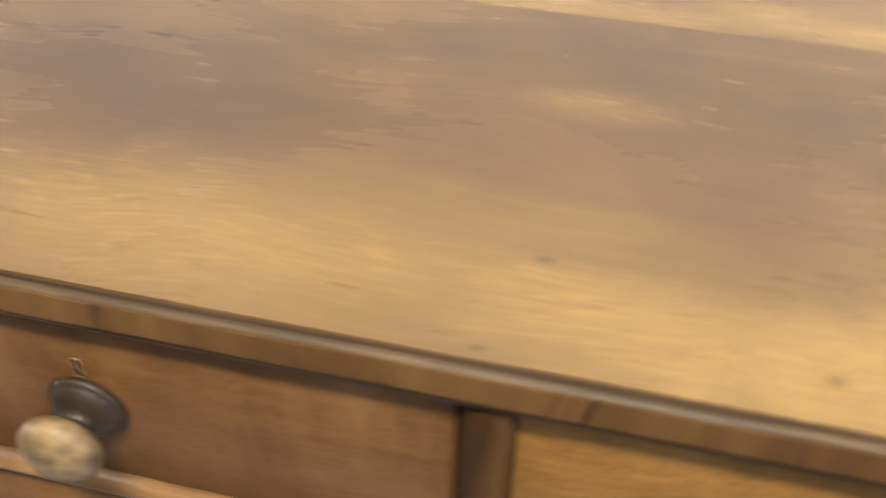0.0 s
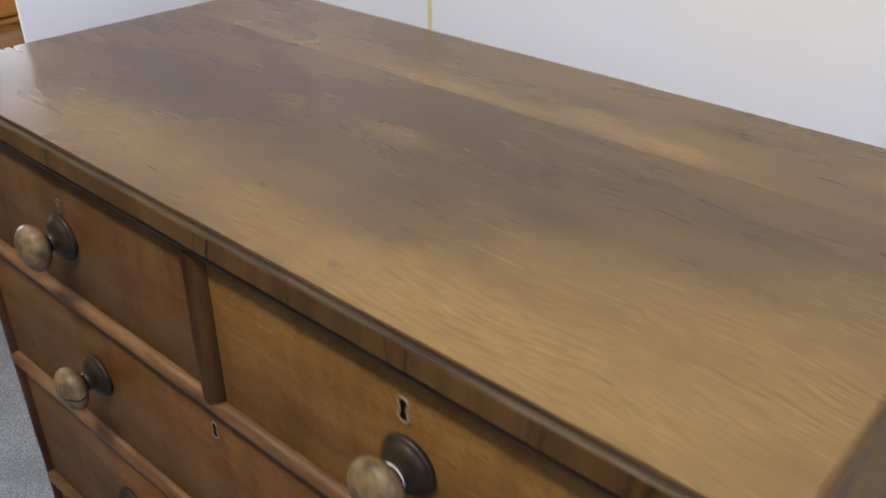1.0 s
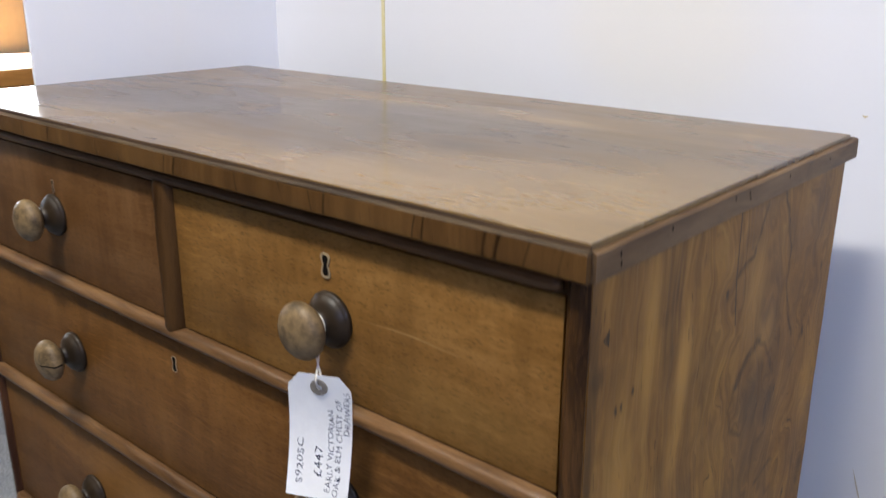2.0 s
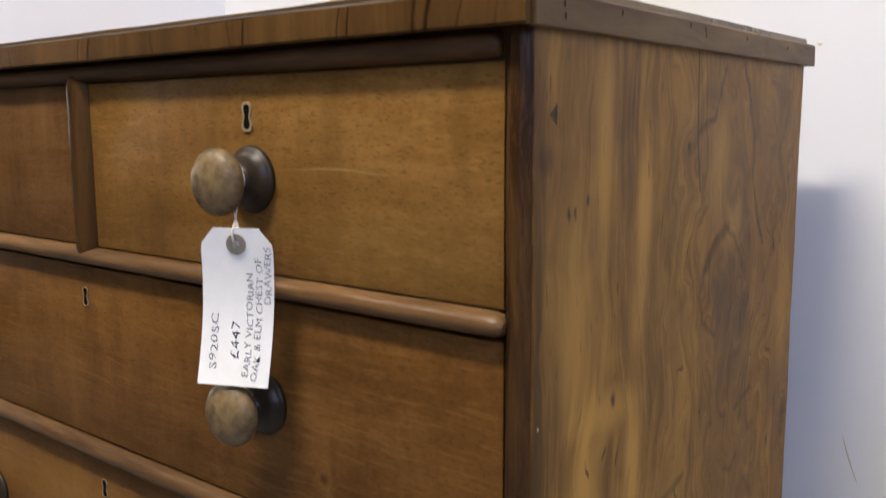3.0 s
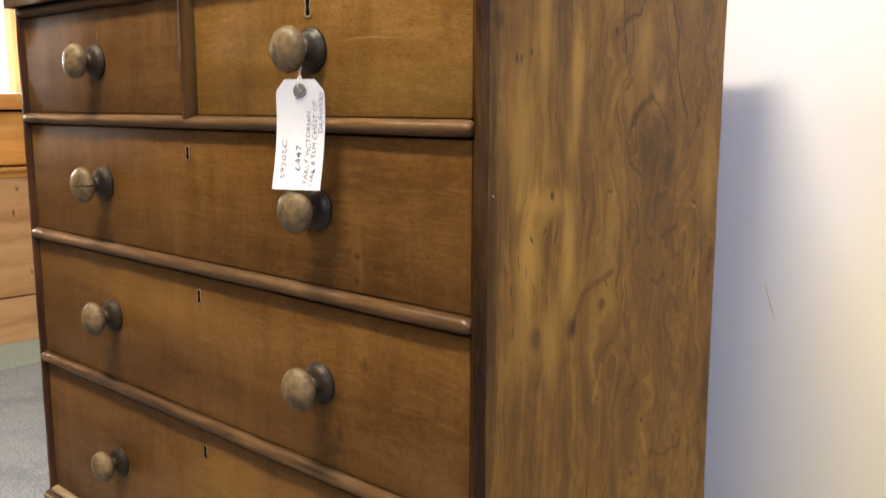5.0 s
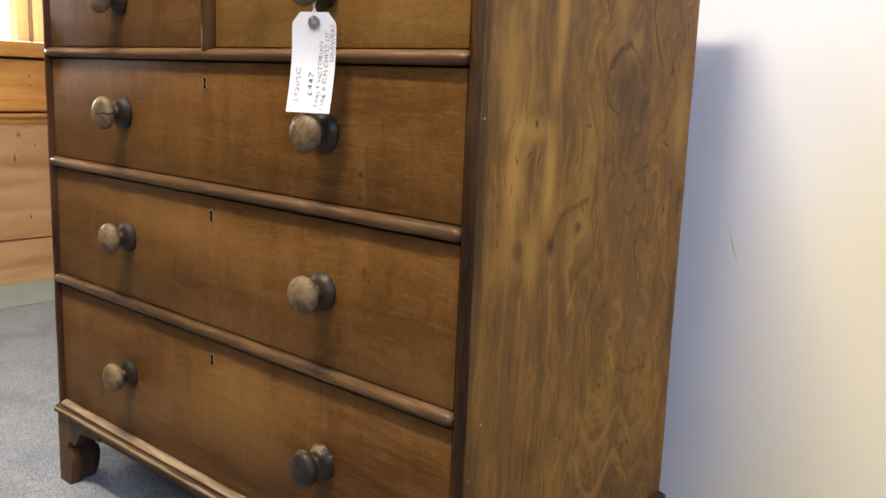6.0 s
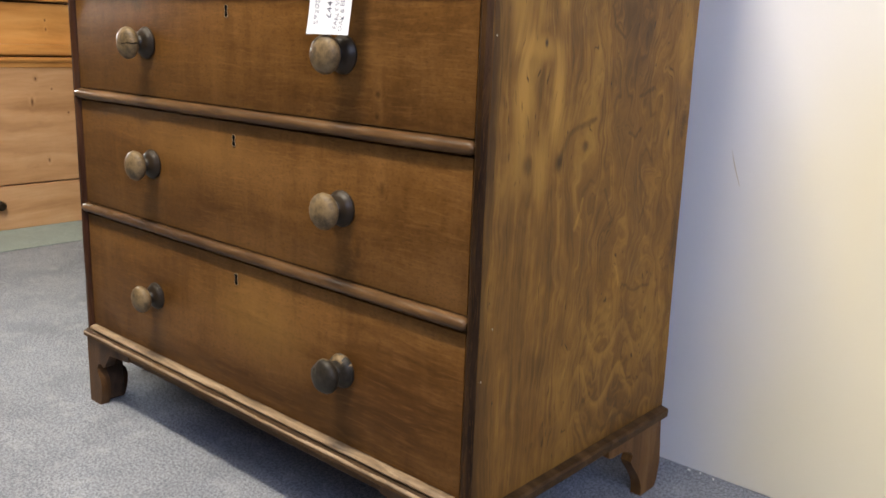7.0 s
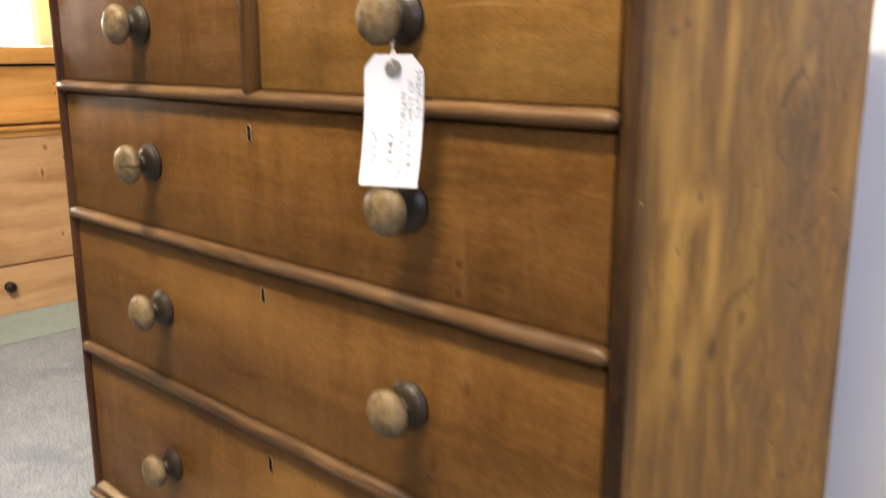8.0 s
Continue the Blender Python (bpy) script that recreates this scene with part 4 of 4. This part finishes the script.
for sx, edge in ((1, X1), (-1, X0)):
    prof = [(edge, 0.9280), (edge + sx * 0.0062, 0.9283), (edge + sx * 0.0068, 0.9300), (edge + sx * 0.0066, 0.9462), (edge + sx * 0.0050, 0.9478), (edge - sx * 0.004, 0.9480)]
    strip = part("side_strip", bar("y", -0.0090, 0.4790, prof, 30, 0.0004, 4.0 + sx), M_STRIP, chest, "strip nailed below the top's edge")
    if sx > 0:
        for ny, nz in ((0.018, 0.941), (0.019, 0.9345), (0.085, 0.942), (0.186, 0.943), (0.212, 0.942), (0.214, 0.938), (0.296, 0.941), (0.395, 0.940)):
            pin = bmesh.new()
            bmesh.ops.create_circle(pin, cap_ends=True, segments=8, radius=0.0013, matrix=Matrix.Translation((0.00735, ny, nz)) @ Matrix.Rotation(radians(90), 4, "Y") @ Matrix.Diagonal((1.6, 0.8, 1, 1)))
            part("nail_hole", pin, M_BLACK, strip, smooth=0)
part("top_moulding", bar("x", X0 + 0.019, X1 - 0.021, half_round(0.004, 0.0135, 0.9125, 0.9285), 50, 0.0005, 6.0, 0.006), M_DARK, chest, "dark rounded moulding under the top")
part("top_rail", box(X0 + 0.018, X1 - 0.018, 0.0035, 0.030, 0.9090, 0.9300, 0), M_DARK, chest)

# rounded corner posts and the upright between the short drawers
for sx, edge in ((1, X1), (-1, X0)):
    prof = [(edge - sx * 0.0185, 0.024), (edge - sx * 0.0185, 0.0015), (edge - sx * 0.0165, -0.0026), (edge - sx * 0.0120, -0.0056), (edge - sx * 0.0060, -0.0054),
            (edge - sx * 0.0020, -0.0020), (edge - sx * 0.0006, -0.0004), (edge - sx * 0.0006, 0.024)]
    part("corner_post", bar("z", 0.141, 0.929, prof, 50, 0.0007, 8.0 + sx), M_POST if sx > 0 else M_POST_RED, chest, "dark worn rounded corner post")
prof = [(-0.4685 - 0.0148 * math.cos(q), 0.0040 - 0.0140 * math.sin(q)) for q in (math.pi * k / 8 for k in range(9))]
part("muntin", bar("z", 0.7590, 0.9200, prof, 16, 0.0006, 11.0, 0.010), M_MUNTIN, chest, "rounded upright between the short drawers")

RAILS = [(0.7530, 0.7695), (0.5710, 0.5890), (0.3665, 0.3850)]
for k, (z0, z1) in enumerate(RAILS):
    part("drawer_rail", bar("x", X0 + 0.0115, X1 - 0.0165, half_round(0.003, 0.0128, z0, z1, 11), 60, 0.0005, 20.0 + k, 0.009), M_RAIL, chest, "half-round wooden rail between drawers")
    part("drawer_rail", box(X0 + 0.018, X1 - 0.018, 0.0035, 0.030, z0 + 0.002, z1 - 0.002, 0), M_DARK, chest)

# base
part("base_bead", bar("x", -0.925, X1 - 0.012, half_round(0.004, 0.0145, 0.1405, 0.1530), 60, 0.0005, 31.0, 0.006), M_WORN, chest, "worn rounded bead above the plinth")
part("base_moulding", bar("x", -0.9365, X1 + 0.0140, [(-0.002, 0.1290), (-0.0140, 0.1290), (-0.0158, 0.1305), (-0.0160, 0.1360), (-0.0148, 0.1385), (-0.0125, 0.1405), (-0.002, 0.1445)], 60, 0.0005, 32.0), M_PLINTH, chest, "dark plinth moulding")
part("worn_edge", bar("x", -0.9358, X1 + 0.0130, [(-0.0161, 0.1358), (-0.0164, 0.1374), (-0.0150, 0.1392), (-0.0128, 0.1399), (-0.0145, 0.1370)], 70, 0.0006, 36.0), M_WORN, chest, "pale rubbed edge of the plinth moulding")
for sx, edge in ((1, X1), (-1, X0)):
    prof = [(edge - sx * 0.004, 0.1205), (edge + sx * 0.0110, 0.1205), (edge + sx * 0.0128, 0.1222), (edge + sx * 0.0136, 0.1335), (edge + sx * 0.0112, 0.1362), (edge - sx * 0.0004, 0.1385)]
    if sx > 0:
        part("base_moulding", bar("y", -0.0015, 0.4755, prof, 30, 0.0003, 33.0 + sx), M_PLINTH, chest)


def bracket(reach, foot):
    """Outline of a bracket foot with a cusp: distance from the corner and height."""
    return [(0.0, 0.0), (foot, 0.0), (foot + 0.006, 0.020), (foot + 0.008, 0.040), (foot + 0.004, 0.054), (foot - 0.004, 0.063), (foot - 0.006, 0.072), (foot - 0.001, 0.082),
            (foot + 0.010, 0.084), (foot + 0.018, 0.080), (foot + 0.026, 0.084), (foot + 0.034, 0.098), (foot + 0.044, 0.110), (reach, 0.116), (reach, 0.1292), (0.0, 0.1292)]


REAR_FOOT = [(0.423, 0.0), (0.466, 0.0), (0.473, 0.012), (0.478, 0.040), (0.474, 0.075), (0.468, 0.1204), (0.309, 0.1204), (0.313, 0.104), (0.322, 0.101), (0.348, 0.101), (0.366, 0.097), (0.379, 0.091),
             (0.385, 0.083), (0.381, 0.074), (0.386, 0.066), (0.404, 0.046), (0.416, 0.030), (0.422, 0.015)]
for sx, edge in ((1, X1 + 0.006), (-1, -0.933)):
    part("bracket_foot", bar("y", -0.0110, 0.0070, [(edge - sx * u, v) for u, v in bracket(0.150, 0.038)], 1), M_FOOT, chest, "shaped bracket foot")
    xs = sorted((edge, edge - sx * 0.018))
    part("bracket_foot", bar("x", xs[0], xs[1], [(0.0072 + u, v) for u, v in bracket(0.125, 0.042)], 1), M_FOOT, chest, "shaped bracket foot")
    # added dark block that keeps light out of the gap behind the foot
    ins = sorted((edge - sx * 0.0182, edge - sx * 0.0350))
    part("shade_block", box(ins[0], ins[1], 0.0072, 0.040, 0.004, 0.1090, 0.002), M_INNER, chest, "dark block added behind the foot to deepen the shade there")
    part("bracket_foot", bar("x", xs[0], xs[1], REAR_FOOT, 1), M_FOOT_PALE, chest, "paler bracket foot with a hooked curve")
part("apron", box(-0.933 + 0.148, X1 - 0.144, -0.0085, 0.0070, 0.1160, 0.1291, 0.0015), M_PLINTH, chest, "narrow plain apron between the feet")

# knobs
KNOB = [(0.0236, 0.0), (0.0243, 0.0012), (0.0244, 0.0030), (0.0236, 0.0046), (0.0222, 0.0054), (0.0214, 0.0066), (0.0196, 0.0092), (0.0166, 0.0114), (0.0128, 0.0132), (0.0100, 0.0152), (0.0093, 0.0178),
        (0.0106, 0.0202), (0.0152, 0.0220), (0.0198, 0.0244), (0.0228, 0.0276), (0.0241, 0.0310), (0.0239, 0.0340), (0.0222, 0.0374), (0.0190, 0.0405), (0.0146, 0.0429), (0.0092, 0.0444), (0.0040, 0.0450), (0.0, 0.0451)]


def knob_mesh(scale=1.0, chipped=False, materials=(M_KNOB, M_KNOB_DARK), split=False):
    bm = lathe([(r * scale, h * scale) for r, h in KNOB], 56 if chipped else 28)
    for f in bm.faces:
        f.material_index = 0 if -f.calc_center_median().y > 0.0205 * scale else 1
    if chipped:
        for v in bm.verts:
            if -v.co.y > 0.0220:
                v.co += noise.noise_vector(v.co * 70) * 0.0007
                if v.co.x < -0.006 and v.co.z > 0.008:
                    v.co.y += 0.0035 * min(1.0, (-v.co.x - 0.006) / 0.006)
        for f in bm.faces:
            c = f.calc_center_median()
            q = c.x * c.x + c.z * c.z
            if c.z > 0.011 and q > 0.00030 and c.x < (0.004 if -c.y > 0.022 else 0.02) and noise.noise(c * 90 + Vector((3, 0, 1))) > 0.22 - c.z * 12:
                f.material_index = 2
    if split:
        rows = []
        for k, (r, h) in enumerate([(r * scale, h * scale) for r, h in KNOB[14:]]):
            wide, drop = 0.0003 + 0.0007 * r / 0.024, 0.0007 * math.sin(k * 1.7)
            rows.append((bm.verts.new((r + 0.0002, -h - 0.0002, drop + wide)), bm.verts.new((r + 0.0002, -h - 0.0002, drop - wide))))
        for (a, b), (c, d) in zip(rows, rows[1:]):
            bm.faces.new((a, c, d, b)).material_index = 2
    return mesh_of("knob", bm, materials, 40)


KNOB_PLAIN = knob_mesh(0.99)
KNOB_SMALL = knob_mesh(0.94)
KNOB_SPLIT = knob_mesh(1.02, False, (M_KNOB, M_KNOB_DARK, M_BLACK), True)
KNOB_CHIPPED = knob_mesh(0.98, True, (M_KNOB_BLACK, M_KNOB_BLACK, M_KNOB))


def escutcheon(tall, wide, rim):
    """A keyhole: a thin brass rim round a dark waisted slot. Built round its own middle, facing -y; half sizes in metres."""
    bm = bmesh.new()

    def outline(t, w, y):
        pts = []
        for k in range(24):
            q = 2 * math.pi * k / 24
            v = max(-1, min(1, 1.06 * math.sin(q)))
            waist = 0.60 + 0.40 * min(1, abs(v - 0.02) * 1.9)
            pts.append(bm.verts.new((w * waist * max(-1, min(1, 1.45 * math.cos(q))), y, t * v)))
        return pts

    rings = [outline(tall, wide, 0.0), outline(tall, wide, -0.0008), outline(tall - rim, wide - rim, -0.0008), outline(tall - rim, wide - rim, -0.0003)]
    for r0, r1 in zip(rings, rings[1:]):
        for k in range(24):
            bm.faces.new((r0[k], r0[(k + 1) % 24], r1[(k + 1) % 24], r1[k]))
    f = bm.faces.new(rings[-1])
    bmesh.ops.recalc_face_normals(bm, faces=bm.faces[:])
    f.material_index = 1
    return mesh_of("keyhole", bm, (M_BRASS, M_BLACK), 0)


KEY_BARE = escutcheon(0.0088, 0.0044, 0.0002)
KEY_LONG, KEY_SHORT, KEY_SLIT = escutcheon(0.0106, 0.0054, 0.0018), escutcheon(0.0088, 0.0042, 0.0006), escutcheon(0.0078, 0.0022, 0.0001)
DRAWERS = [  # x0, x1, z0, z1, material, knobs, keyhole, keyhole mesh
    (X0 + 0.0215, -0.4838, 0.7705, 0.9110, M_OAK_RED, [(-0.697, 0.840, KNOB_PLAIN)], (-0.695, 0.873), KEY_SLIT),
    (-0.4532, X1 - 0.0195, 0.7705, 0.9110, M_OAK_PALE, [(-0.237, 0.838, KNOB_PLAIN)], (-0.242, 0.882), KEY_LONG),
    (X0 + 0.0215, X1 - 0.0195, 0.5905, 0.7510, M_OAK, [(-0.693, 0.673, KNOB_SPLIT), (-0.233, 0.673, KNOB_PLAIN)], (-0.479, 0.723), KEY_SHORT),
    (X0 + 0.0215, X1 - 0.0195, 0.3865, 0.5690, M_OAK, [(-0.690, 0.482, KNOB_PLAIN), (-0.234, 0.480, KNOB_PLAIN)], (-0.467, 0.543), KEY_SHORT),
    (X0 + 0.0215, X1 - 0.0195, 0.1535, 0.3640, M_OAK, [(-0.695, 0.259, KNOB_SMALL), (-0.231, 0.259, KNOB_CHIPPED)], (-0.468, 0.336), KEY_BARE),
]
for x0, x1, z0, z1, mat, knobs, (kx, kz), key in DRAWERS:
    drawer = part("drawer", box(x0, x1, 0.0, 0.024, z0, z1, 0.0015, 2), mat, chest, "reddish oak short drawer, closed" if mat is M_OAK_RED else "honey-brown oak drawer front, closed")
    for x, z, me in knobs:
        look_of = "blackened turned knob with a chipped pale crown" if me is KNOB_CHIPPED else "turned wooden knob split across its face" if me is KNOB_SPLIT else "turned mushroom-shaped wooden knob"
        k = part("knob", me, None, drawer, look_of, at=(x, 0, z))
        k.rotation_euler = (radians(random.uniform(-1.5, 1.5)), 0 if me in (KNOB_CHIPPED, KNOB_SPLIT) else radians(random.uniform(0, 360)), radians(random.uniform(-1.5, 1.5)))
    part("keyhole", key, None, drawer, "brass-lined keyhole", at=(kx, -0.0002, kz))

# ---- the price tag ----
HOLE = Vector((-0.2165, -0.0345, 0.7960))
TURN = radians(24)
ACROSS, OUT = Vector((math.cos(TURN), math.sin(TURN), 0)), Vector((math.sin(TURN), -math.cos(TURN), 0))
TAG_W, TAG_H, HOLE_V = 0.054, 0.111, 0.0115


def on_tag(u, v, lift=0.0):
    """A place on the gently bent tag: u across from its middle, v down from its top, in metres."""
    t = v / TAG_H
    bend = -0.0065 * math.sin(math.pi * min(1, max(0, t)))
    drift = -0.007 * t
    return HOLE + ACROSS * (u + drift) + Vector((0, 0, HOLE_V - v)) + OUT * (bend + lift)


tag = thing("price_tag", tuple(on_tag(0, TAG_H)), "white card price tag with handwriting, tied to a drawer knob", "price tag")


def tag_card():
    bm = bmesh.new()
    nu, nv = 8, 20
    faces = []
    for lift in (0.0, -0.0005):
        grid = []
        for j in range(nv + 1):
            v = TAG_H * j / nv
            half = TAG_W / 2 - max(0.0, 0.012 - v) * 0.85
            grid.append([bm.verts.new(on_tag(half * (2 * i / nu - 1), v, lift)) for i in range(nu + 1)])
        faces.append(grid)
    a, b = faces
    for j in range(nv):
        for i in range(nu):
            bm.faces.new((a[j][i], a[j + 1][i], a[j + 1][i + 1], a[j][i + 1]))
            bm.faces.new((b[j][i], b[j][i + 1], b[j + 1][i + 1], b[j + 1][i]))
    for j in range(nv):
        bm.faces.new((a[j][0], b[j][0], b[j + 1][0], a[j + 1][0]))
        bm.faces.new((a[j][nu], a[j + 1][nu], b[j + 1][nu], b[j][nu]))
    for i in range(nu):
        bm.faces.new((a[0][i], a[0][i + 1], b[0][i + 1], b[0][i]))
        bm.faces.new((a[nv][i], b[nv][i], b[nv][i + 1], a[nv][i + 1]))
    bmesh.ops.recalc_face_normals(bm, faces=bm.faces[:])
    return bm


part("card", tag_card(), M_TAG, tag, "white card with cut corners", smooth=50)


def eyelet():
    bm = bmesh.new()
    rings = [[bm.verts.new(on_tag(r * math.cos(q), HOLE_V + r * math.sin(q), lift)) for q in (2 * math.pi * k / 20 for k in range(20))]
             for r, lift in ((0.0075, 0.0001), (0.0072, 0.0009), (0.0026, 0.0010), (0.0022, 0.0004))]
    for r0, r1 in zip(rings, rings[1:]):
        for k in range(20):
            bm.faces.new((r0[k], r0[(k + 1) % 20], r1[(k + 1) % 20], r1[k]))
    bmesh.ops.recalc_face_normals(bm, faces=bm.faces[:])
    return bm


part("eyelet", eyelet(), M_EYELET, tag, "grey fibre reinforcing ring")


def handwriting(text, u, v0, v1, size, ink):
    """A line of letters that runs up the tag from v0 to v1 at u, bent with the card and slightly uneven."""
    data = bpy.data.curves.new("handwriting", "FONT")
    data.body, data.size, data.align_x, data.resolution_u = text, 1.0, "LEFT", 2
    data.offset = -0.012
    probe = new("handwriting", data)
    bpy.context.view_layer.update()
    me = bpy.data.meshes.new_from_object(probe.evaluated_get(bpy.context.evaluated_depsgraph_get()))
    bpy.data.objects.remove(probe)
    xs = [v.co.x for v in me.vertices]
    lo, hi = min(xs), max(xs)
    for v in me.vertices:
        t = (v.co.x - lo) / (hi - lo)
        wave = 0.0006 * math.sin(t * 19 + u * 900) + 0.0004 * noise.noise(Vector((t * 30, u * 50, 0)))
        slant = v.co.y * 0.12
        v.co = on_tag(u - v.co.y * size + wave, v0 + (v1 - v0) * (t + slant * size * 3), 0.0004)
    me.materials.append(ink)
    return part("handwriting", me, None, tag, "dark handwritten capitals")


handwriting("S9205C", -0.0140, 0.100, 0.061, 0.0080, M_INK)
handwriting("£447", 0.0028, 0.092, 0.066, 0.0095, M_INK)
handwriting("EARLY VICTORIAN", 0.0118, 0.104, 0.032, 0.0070, M_INK)
handwriting("OAK & ELM CHEST OF", 0.0187, 0.107, 0.021, 0.0072, M_INK)
handwriting("DRAWERS", 0.0253, 0.053, 0.013, 0.0070, M_INK)


def cord(points, radius, n=6):
    """A thin cord through a few points, smoothed."""
    pts = [Vector(p) for p in points]
    path = []
    for k in range(len(pts) - 1):
        p0, p1, p2, p3 = pts[max(k - 1, 0)], pts[k], pts[k + 1], pts[min(k + 2, len(pts) - 1)]
        for j in range(6):
            t = j / 6
            path.append(0.5 * ((2 * p1) + (p2 - p0) * t + (2 * p0 - 5 * p1 + 4 * p2 - p3) * t * t + (3 * p1 - p0 - 3 * p2 + p3) * t ** 3))
    path.append(pts[-1])
    bm = bmesh.new()
    rings = []
    for k, c in enumerate(path):
        d = (path[min(k + 1, len(path) - 1)] - path[max(k - 1, 0)]).normalized()
        s = d.cross(Vector((0.3, 0.5, 0.81))).normalized()
        w = d.cross(s)
        rings.append([bm.verts.new(c + (s * math.cos(q) + w * math.sin(q)) * radius) for q in (2 * math.pi * j / n for j in range(n))])
    for r0, r1 in zip(rings, rings[1:]):
        for k in range(n):
            bm.faces.new((r0[k], r0[(k + 1) % n], r1[(k + 1) % n], r1[k]))
    bm.faces.new(rings[0]), bm.faces.new(rings[-1])
    bmesh.ops.recalc_face_normals(bm, faces=bm.faces[:])
    return bm


neck = Vector((-0.237, -0.0172, 0.838))
loop = [neck + Vector((0.0105 * math.cos(q), 0, 0.0105 * math.sin(q))) for q in (radians(-60 + 30 * k) for k in range(11))]
knot = Vector((-0.2215, -0.0300, 0.8120))
part("string", cord([knot] + loop + [knot], 0.0006), M_STRING, tag, "white string looped round the knob")
part("string", cord([knot, on_tag(-0.0015, 0.004, 0.002), on_tag(0, HOLE_V, 0.0010), on_tag(0.0, HOLE_V + 0.001, -0.001), on_tag(0.001, 0.001, -0.002), knot], 0.0010), M_STRING, tag, "white string knotted through the eyelet")

# ---- pine chest beyond ----
PX = -2.45
pine = thing("pine_chest", (PX - 0.25, 0.45, 0.0), "waxed honey-coloured pine chest with a moulded lid and one bottom drawer", "chest")
PY0, PY1 = -0.20, 1.15
part("body", box(PX - 0.50, PX - 0.028, PY0 + 0.01, PY1 - 0.01, 0.0, 0.766, 0.002), M_INNER, pine)
part("front_panel", box(PX - 0.030, PX, PY0, PY1, 0.1585, 0.549, 0.0015), M_PINE, pine, "wide knotty pine board")
part("drawer", box(PX - 0.030, PX + 0.001, PY0, PY1, 0.004, 0.1535, 0.0015), M_PINE, pine, "long bottom drawer")
part("upper_panel", bar("y", PY0, PY1, [(PX - 0.03, 0.626), (PX - 0.002, 0.626), (PX - 0.008, 0.655), (PX - 0.010, 0.690), (PX - 0.006, 0.725), (PX - 0.001, 0.760), (PX - 0.03, 0.760)]), M_PINE_WARM, pine, "hollow-fronted pine board")
part("moulding", bar("y", PY0 - 0.01, PY1 + 0.01, [(PX - 0.02, 0.5495), (PX + 0.003, 0.5495), (PX + 0.006, 0.566), (PX + 0.014, 0.570), (PX + 0.016, 0.576), (PX + 0.012, 0.5835), (PX - 0.02, 0.5835)]), M_PINE_WARM, pine)
part("moulding", bar("y", PY0 - 0.01, PY1 + 0.01, [(PX - 0.02, 0.5885), (PX + 0.010, 0.5885), (PX + 0.018, 0.594), (PX + 0.019, 0.610), (PX + 0.010, 0.6255), (PX - 0.02, 0.6255)]), M_PINE_WARM, pine)
part("lid", box(PX - 0.51, PX + 0.016, PY0 - 0.02, PY1 + 0.02, 0.768, 0.819, 0.004, 2), M_PINE_WARM, pine, "thick pine lid, shut")
pull = mesh_of("knob", lathe([(0.016, 0.0), (0.016, 0.004), (0.010, 0.006), (0.009, 0.012), (0.015, 0.016), (0.016, 0.022), (0.010, 0.028), (0.0, 0.029)], 18), M_KNOB_DARK)
for ky in (0.441, 0.98, -0.03):
    k = part("knob", pull, None, pine, "small dark wooden knob", at=(PX + 0.001, ky, 0.092))
    k.rotation_euler = (0, 0, radians(90))
